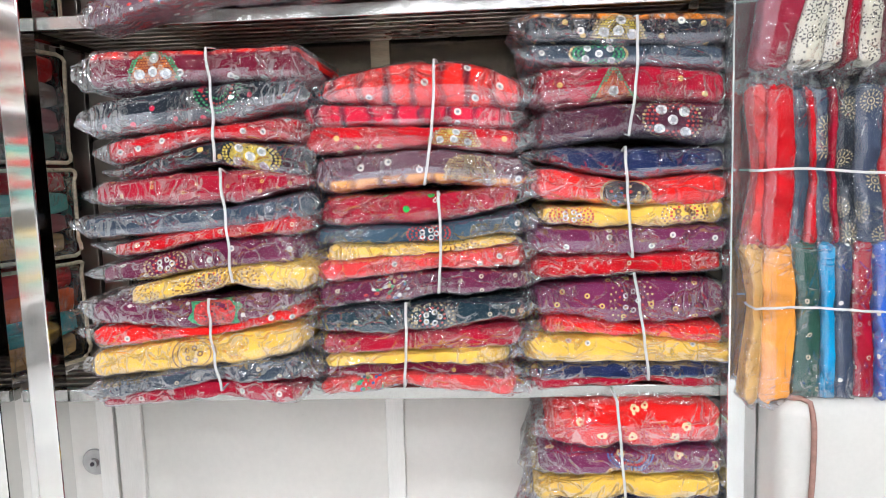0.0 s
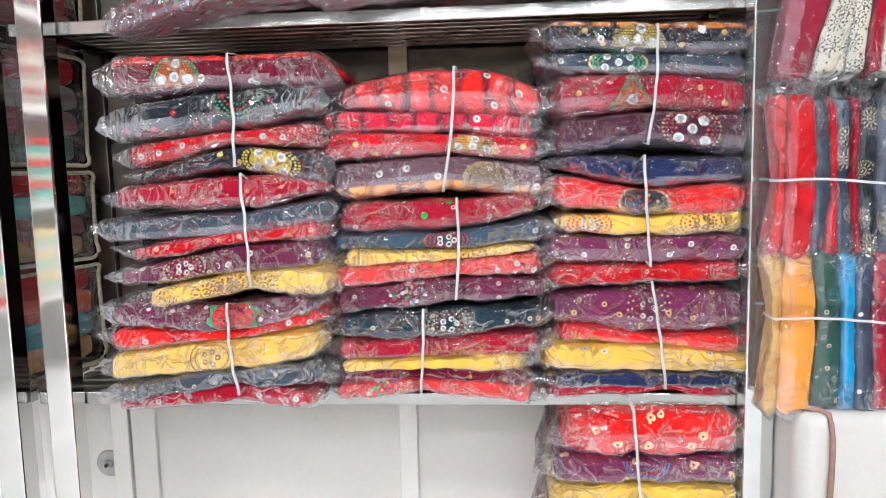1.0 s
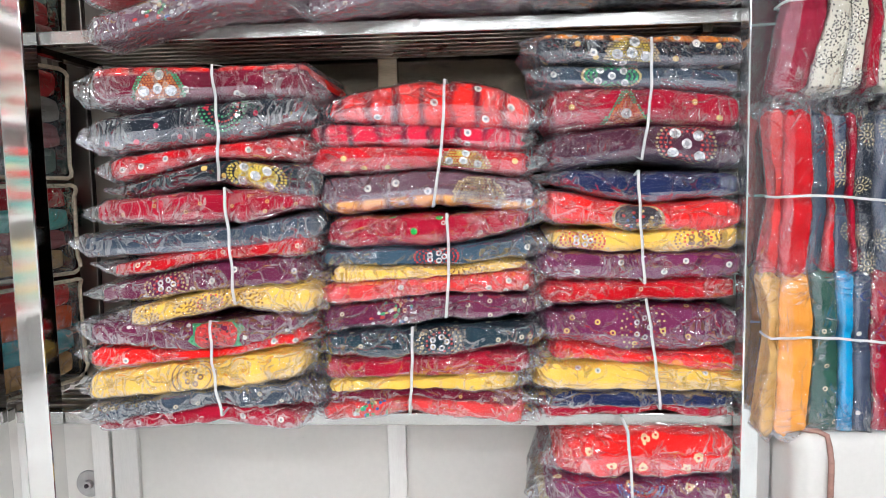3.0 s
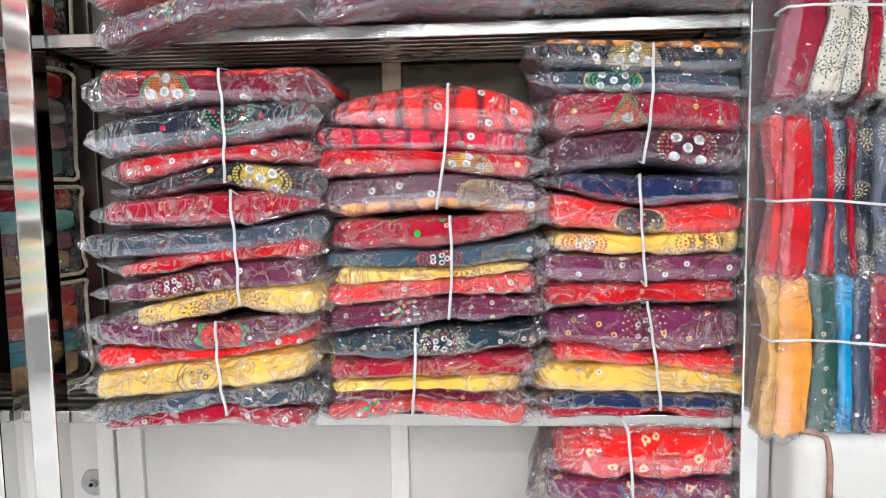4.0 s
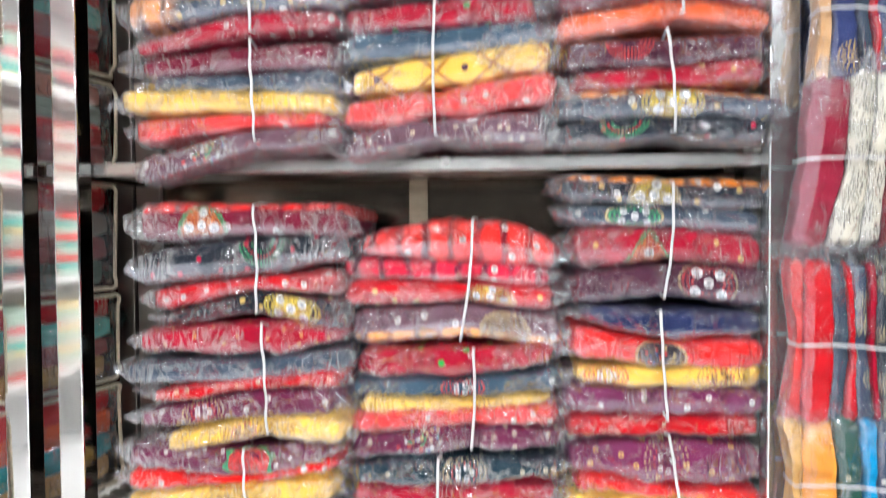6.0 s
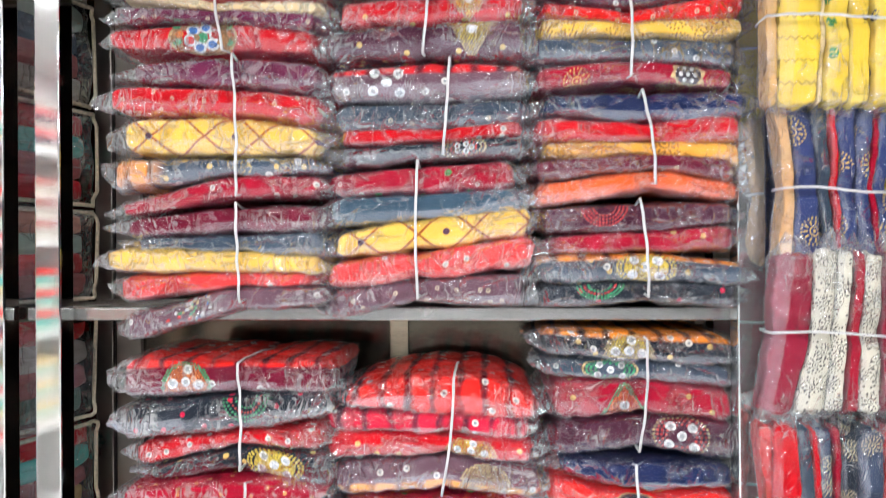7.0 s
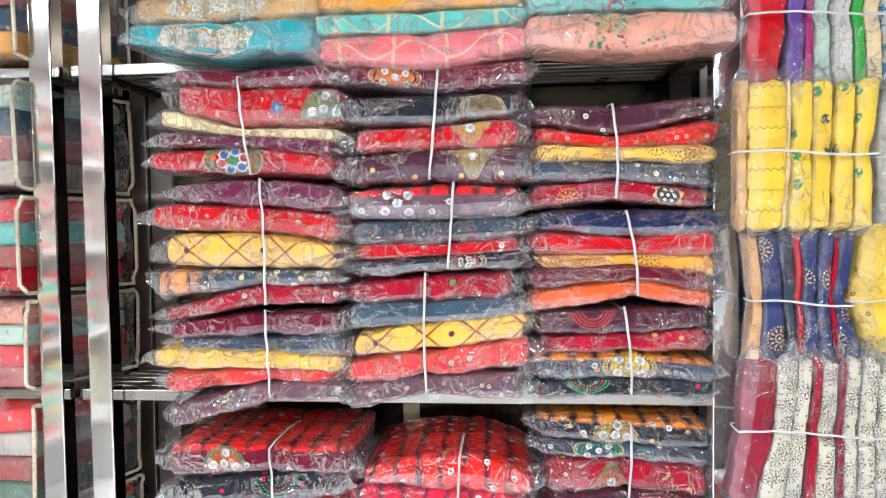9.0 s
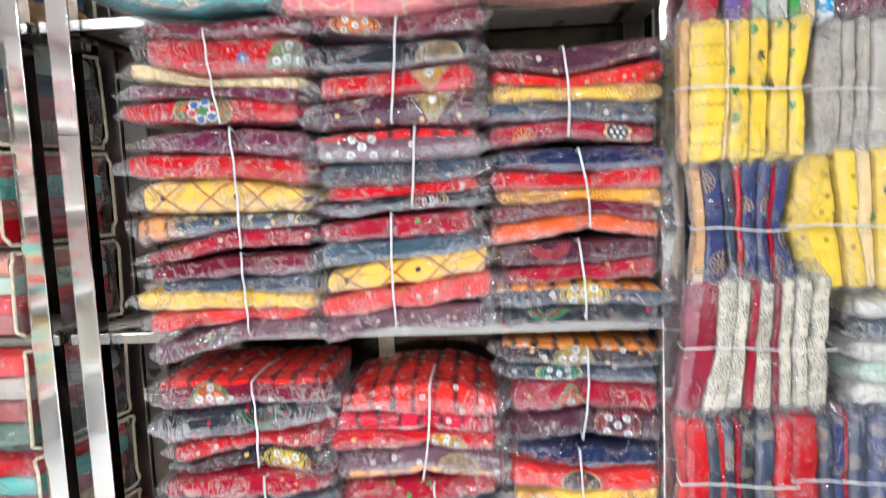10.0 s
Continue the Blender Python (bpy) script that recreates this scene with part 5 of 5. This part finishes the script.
STACKS = ("pink", "offwhite", "mintteal", "dustyrose", "greige", "mint", "coral", "offwhite", "slate", "cream", "mint", "greige")
side = thing("wall_shelf", (-2.83, -2.3, 0), "white wall shelves holding stacks of cloth", "shelf")
for z in (0.55, 1.13, 1.71, 2.29):
    boxed("shelf_board", (-0.2, -1.9, z - 0.03), (0.2, 1.9, z), BAR_PAINT, side, 0.003)
for y in (-1.93, 0.0, 1.9):
    boxed("side_panel", (-0.2, y, 0), (0.2, y + 0.03, 2.6), BAR_PAINT, side, 0.003)
k = 0
for z in (0.55, 1.13, 1.71, 2.29):
    for j in range(9):
        y = -2.3 - 1.68 + 0.42 * j
        if abs(y + 2.3 - 0.015) > 0.19:
            cloth_stack(-2.83, y, z, [STACKS[(k * 5 + q * (3 + j % 4)) % 12] for q in range(9 if z < 2 else 7)], k)
        k += 1

# ---- garments stood on edge beside the rack ----
b = upright_bundle("orange, green, cyan, crimson and blue folded garments", 1.225, (1.141, 1.049, 0.910))
# added tan slab: it stands for the side face of the orange garment
upright(b, (0.561, 0.585), (0.575, 0.588), (0.56, 0.583), "tan", "plain")
upright(b, (0.585, 0.626), (0.587, 0.638), (0.583, 0.629), "orangegold", "plain")
upright(b, (0.626, 0.665), (0.638, 0.674), (0.629, 0.674), "green", "speck")
upright(b, (0.665, 0.689), (0.674, 0.692), (0.674, 0.695), "cyan", "plain")
upright(b, (0.689, 0.714), (0.692, 0.717), (0.695, 0.723), "navygrey", "whitedots")
upright(b, (0.714, 0.743), (0.717, 0.747), (0.723, 0.754), "crimson", "speck")
upright(b, (0.743, 0.771), (0.747, 0.777), (0.754, 0.784), "blue", "whitedots")
upright(b, (0.771, 0.806), (0.777, 0.81), (0.784, 0.816), "navy", "plain")
tie_row(b)
b = upright_bundle("red, slate and dark navy folded garments", 1.23, (1.367, 1.249, 1.142))
# the red garment's side face, added as a coral slab
upright(b, (0.567, 0.588), (0.58, 0.589), (0.564, 0.585), "coralred", "plain")
upright(b, (0.588, 0.623), (0.588, 0.631), (0.584, 0.622), "red", "plain")
upright(b, (0.623, 0.645), (0.631, 0.656), (0.622, 0.643), "slate", "plain")
upright(b, (0.645, 0.653), (0.656, 0.661), (0.643, 0.664), "red", "plain")
upright(b, (0.653, 0.676), (0.661, 0.68), (0.664, 0.687), "navygrey", "sprig")
upright(b, (0.676, 0.688), (0.68, 0.689), (0.687, 0.695), "crimson", "plain")
upright(b, (0.688, 0.711), (0.689, 0.713), (0.695, 0.72), "charcoal", "sprig")
upright(b, (0.711, 0.749), (0.713, 0.748), (0.72, 0.759), "navygrey", "sprig")
upright(b, (0.749, 0.784), (0.748, 0.785), (0.759, 0.793), "red", "plain")
tie_row(b)
b = upright_bundle("cream block-printed and maroon folded garments", 1.21, (1.627, 1.512, 1.398))
upright(b, (0.587, 0.641), (0.579, 0.637), (0.562, 0.608), "crimsondull", "plain")
upright(b, (0.641, 0.674), (0.637, 0.665), (0.608, 0.652), "printcream", "paisley")
upright(b, (0.674, 0.7), (0.665, 0.693), (0.652, 0.682), "printcream", "paisley")
upright(b, (0.7, 0.714), (0.693, 0.707), (0.682, 0.701), "crimson", "plain")
upright(b, (0.714, 0.74), (0.707, 0.736), (0.701, 0.735), "printcream", "paisley")
upright(b, (0.74, 0.752), (0.736, 0.746), (0.735, 0.747), "crimsondull", "plain")
upright(b, (0.752, 0.778), (0.746, 0.772), (0.747, 0.771), "printcream", "paisley")
upright(b, (0.778, 0.806), (0.772, 0.8), (0.771, 0.8), "printcream", "paisley")
upright(b, (0.806, 0.839), (0.8, 0.836), (0.8, 0.835), "printcream", "paisley")
tie_row(b)
b = upright_bundle("navy garments with gold print and red edges", 1.235, (1.847, 1.724, 1.614))
# thin tan slab added for this bundle's side, not a garment of its own
upright(b, (0.596, 0.613), (0.608, 0.626), (0.599, 0.619), "cardboard", "plain")
upright(b, (0.613, 0.65), (0.626, 0.664), (0.619, 0.666), "denim", "goldend")
upright(b, (0.65, 0.674), (0.664, 0.68), (0.666, 0.684), "slate", "plain")
upright(b, (0.674, 0.685), (0.68, 0.69), (0.684, 0.693), "red", "plain")
upright(b, (0.685, 0.716), (0.69, 0.716), (0.693, 0.718), "denim", "goldend")
upright(b, (0.716, 0.744), (0.716, 0.737), (0.718, 0.747), "denim", "goldend")
upright(b, (0.744, 0.751), (0.737, 0.742), (0.747, 0.752), "crimson", "plain")
upright(b, (0.751, 0.778), (0.742, 0.762), (0.752, 0.795), "denim", "goldend")
tie_row(b)
b = upright_bundle("yellow garments with green and black motifs", 1.2, (2.082, 1.969, 1.847))
# side of the yellow stack, added as a separate thin slab
upright(b, (0.573, 0.59), (0.572, 0.589), (0.573, 0.587), "tan", "brownspots")
upright(b, (0.59, 0.649), (0.589, 0.654), (0.587, 0.643), "lemon", "zigzag")
upright(b, (0.649, 0.658), (0.654, 0.658), (0.643, 0.652), "cream", "plain")
upright(b, (0.658, 0.691), (0.658, 0.692), (0.652, 0.689), "lemon", "greenmotif")
upright(b, (0.691, 0.724), (0.692, 0.724), (0.689, 0.72), "lemon", "greenmotif")
upright(b, (0.724, 0.756), (0.724, 0.756), (0.72, 0.754), "lemon", "greenmotif")
upright(b, (0.756, 0.795), (0.756, 0.782), (0.754, 0.784), "lemon", "greenmotif")
tie_row(b)
b = upright_bundle("red, purple, mint and green folded garments", 1.225, (2.289, 2.193, 2.081))
upright(b, (0.598, 0.662), (0.597, 0.658), (0.594, 0.64), "red", "plain")
upright(b, (0.662, 0.689), (0.66, 0.688), (0.655, 0.683), "violet", "plain")
upright(b, (0.689, 0.704), (0.688, 0.703), (0.683, 0.701), "magenta", "plain")
upright(b, (0.704, 0.732), (0.703, 0.73), (0.701, 0.731), "mint", "speck")
upright(b, (0.732, 0.76), (0.73, 0.761), (0.731, 0.764), "offwhite", "speck")
upright(b, (0.76, 0.775), (0.761, 0.779), (0.764, 0.785), "leafgreen", "plain")
upright(b, (0.775, 0.806), (0.779, 0.808), (0.785, 0.812), "cream", "brownspots")
upright(b, (0.806, 0.836), (0.808, 0.838), (0.812, 0.842), "cyan", "paleflowers")
tie_row(b)
b = upright_bundle("pale grey folded garments with small prints", 1.29, (2.090, 1.963, 1.839))
upright(b, (0.834, 0.883), (0.828, 0.887), (0.835, 0.878), "greige", "speck")
upright(b, (0.883, 0.911), (0.887, 0.915), (0.878, 0.906), "greige", "plain")
upright(b, (0.911, 0.937), (0.915, 0.94), (0.906, 0.933), "greige", "speck")
upright(b, (0.937, 0.981), (0.94, 0.984), (0.933, 0.987), "greige", "plain")
upright(b, (0.981, 1.029), (0.984, 1.033), (0.987, 1.037), "greige", "speck")
tie_row(b)
b = upright_bundle("yellow folded garments with grey prints", 1.27, (1.851, 1.719, 1.602))
upright(b, (0.8, 0.858), (0.782, 0.878), (0.817, 0.89), "lemon", "brownspots")
upright(b, (0.858, 0.902), (0.878, 0.91), (0.89, 0.928), "lemon", "brownspots")
upright(b, (0.902, 0.932), (0.91, 0.94), (0.928, 0.945), "cream", "plain")
upright(b, (0.932, 0.976), (0.94, 0.98), (0.945, 0.983), "lemon", "greenmotif")
upright(b, (0.976, 1.025), (0.98, 1.029), (0.983, 1.032), "lemon", "greenmotif")
tie_row(b)
b = upright_bundle("red and navy folded garments with gold print", 1.27, (1.359, 1.235, 1.111))
upright(b, (0.778, 0.845), (0.772, 0.852), (0.786, 0.854), "red", "plain")
upright(b, (0.845, 0.871), (0.852, 0.876), (0.854, 0.881), "navygrey", "sprig")
upright(b, (0.871, 0.887), (0.876, 0.891), (0.881, 0.895), "denim", "sprig")
upright(b, (0.887, 0.897), (0.891, 0.901), (0.895, 0.906), "crimson", "plain")
upright(b, (0.897, 0.938), (0.901, 0.941), (0.906, 0.943), "navygrey", "sprig")
upright(b, (0.938, 0.999), (0.941, 1.003), (0.943, 1.006), "denim", "sprig")
tie_row(b)


# ---- padded white bags under the upright garments ----
def padded_bag(x0, x1, y0, y1, z0, z1, seed, label):
    base = ((x0 + x1) / 2, (y0 + y1) / 2, z0)
    t = thing("padded_bag", base, label, "bag", "white bags")
    bm = box(bmesh.new(), (x0 - base[0], y0 - base[1], 0), (x1 - base[0], y1 - base[1], z1 - z0), 0.028, 4)
    bmesh.ops.subdivide_edges(bm, edges=[e for e in bm.edges if e.calc_length() > 0.07], cuts=14, use_grid_fill=True)
    for v in bm.verts:
        q = noise.noise(Vector((v.co.x * 7, v.co.y * 7, v.co.z * 4 + seed))) * 0.009 + noise.noise(Vector((v.co.x * 20 + v.co.z * 12, v.co.y * 18, v.co.z * 16))) * 0.0035
        v.co += Vector((0, q, 0)) if v.co.y < 0 else Vector((0, 0, 0))
    for f in bm.faces:
        f.smooth = True
    part("cover", bm, CANVAS, t, "white coated canvas cover")
    h = z1 - z0
    pts = []
    for k in range(29):
        q = k / 28
        pts.append((0.655 + 0.010 * math.sin(q * 3.4 + 0.2) - 0.040 * q ** 1.4 - base[0], y0 - 0.002 - base[1] + 0.012 * max(0, 0.06 - q) / 0.06, h - 0.004 - (h - 0.02) * q))
    top = [(0.600 + 0.055 * k / 6 - base[0], y0 + 0.03 - 0.016 * k / 6 - base[1], h + 0.002 + 0.001 * math.sin(k)) for k in range(6)]
    part("piping", tube(top + pts, 0.0042, 8), PIPING, t, "brown piping")
    seam = [(0.665 + 0.05 * k - base[0], y0 - 0.0005 - base[1] + 0.003 * math.sin(k * 1.1), 0.40 * h - 0.006 * k + 0.004 * math.sin(k)) for k in range(9)]
    part("seam", tube(seam, 0.0010, 6), CANVAS, t)


padded_bag(0.612, 1.25, 1.222, 1.58, 0.452, 0.908, 1.0, "white padded canvas bag with brown piping")
padded_bag(0.612, 1.25, 1.226, 1.58, 0.0, 0.450, 4.0, "white padded canvas bag with brown piping on the floor")

# flat packs in the far column
b = bundle("white and pale blue folded garments", 1.275, (1.10, 1.575), (1.10, 1.372))
for k, c in enumerate(("offwhite", "slate", "offwhite", "mint", "offwhite")):
    z = 1.578 - 0.041 * k
    garment(b, 0.905, 1.10, 1.28, (z, z, z), (z - 0.041, z - 0.041, z - 0.041), c, "plain", (), 0.27)
b = bundle("brown and cream folded garments", 1.30, (1.08, 2.262), (1.08, 2.100))
for k, c in enumerate(("cream", "tan", "offwhite", "maroon")):
    z = 2.262 - 0.042 * k
    garment(b, 0.885, 1.08, 1.26, (z, z, z), (z - 0.042, z - 0.042, z - 0.042), c, "plain", (), 0.25)
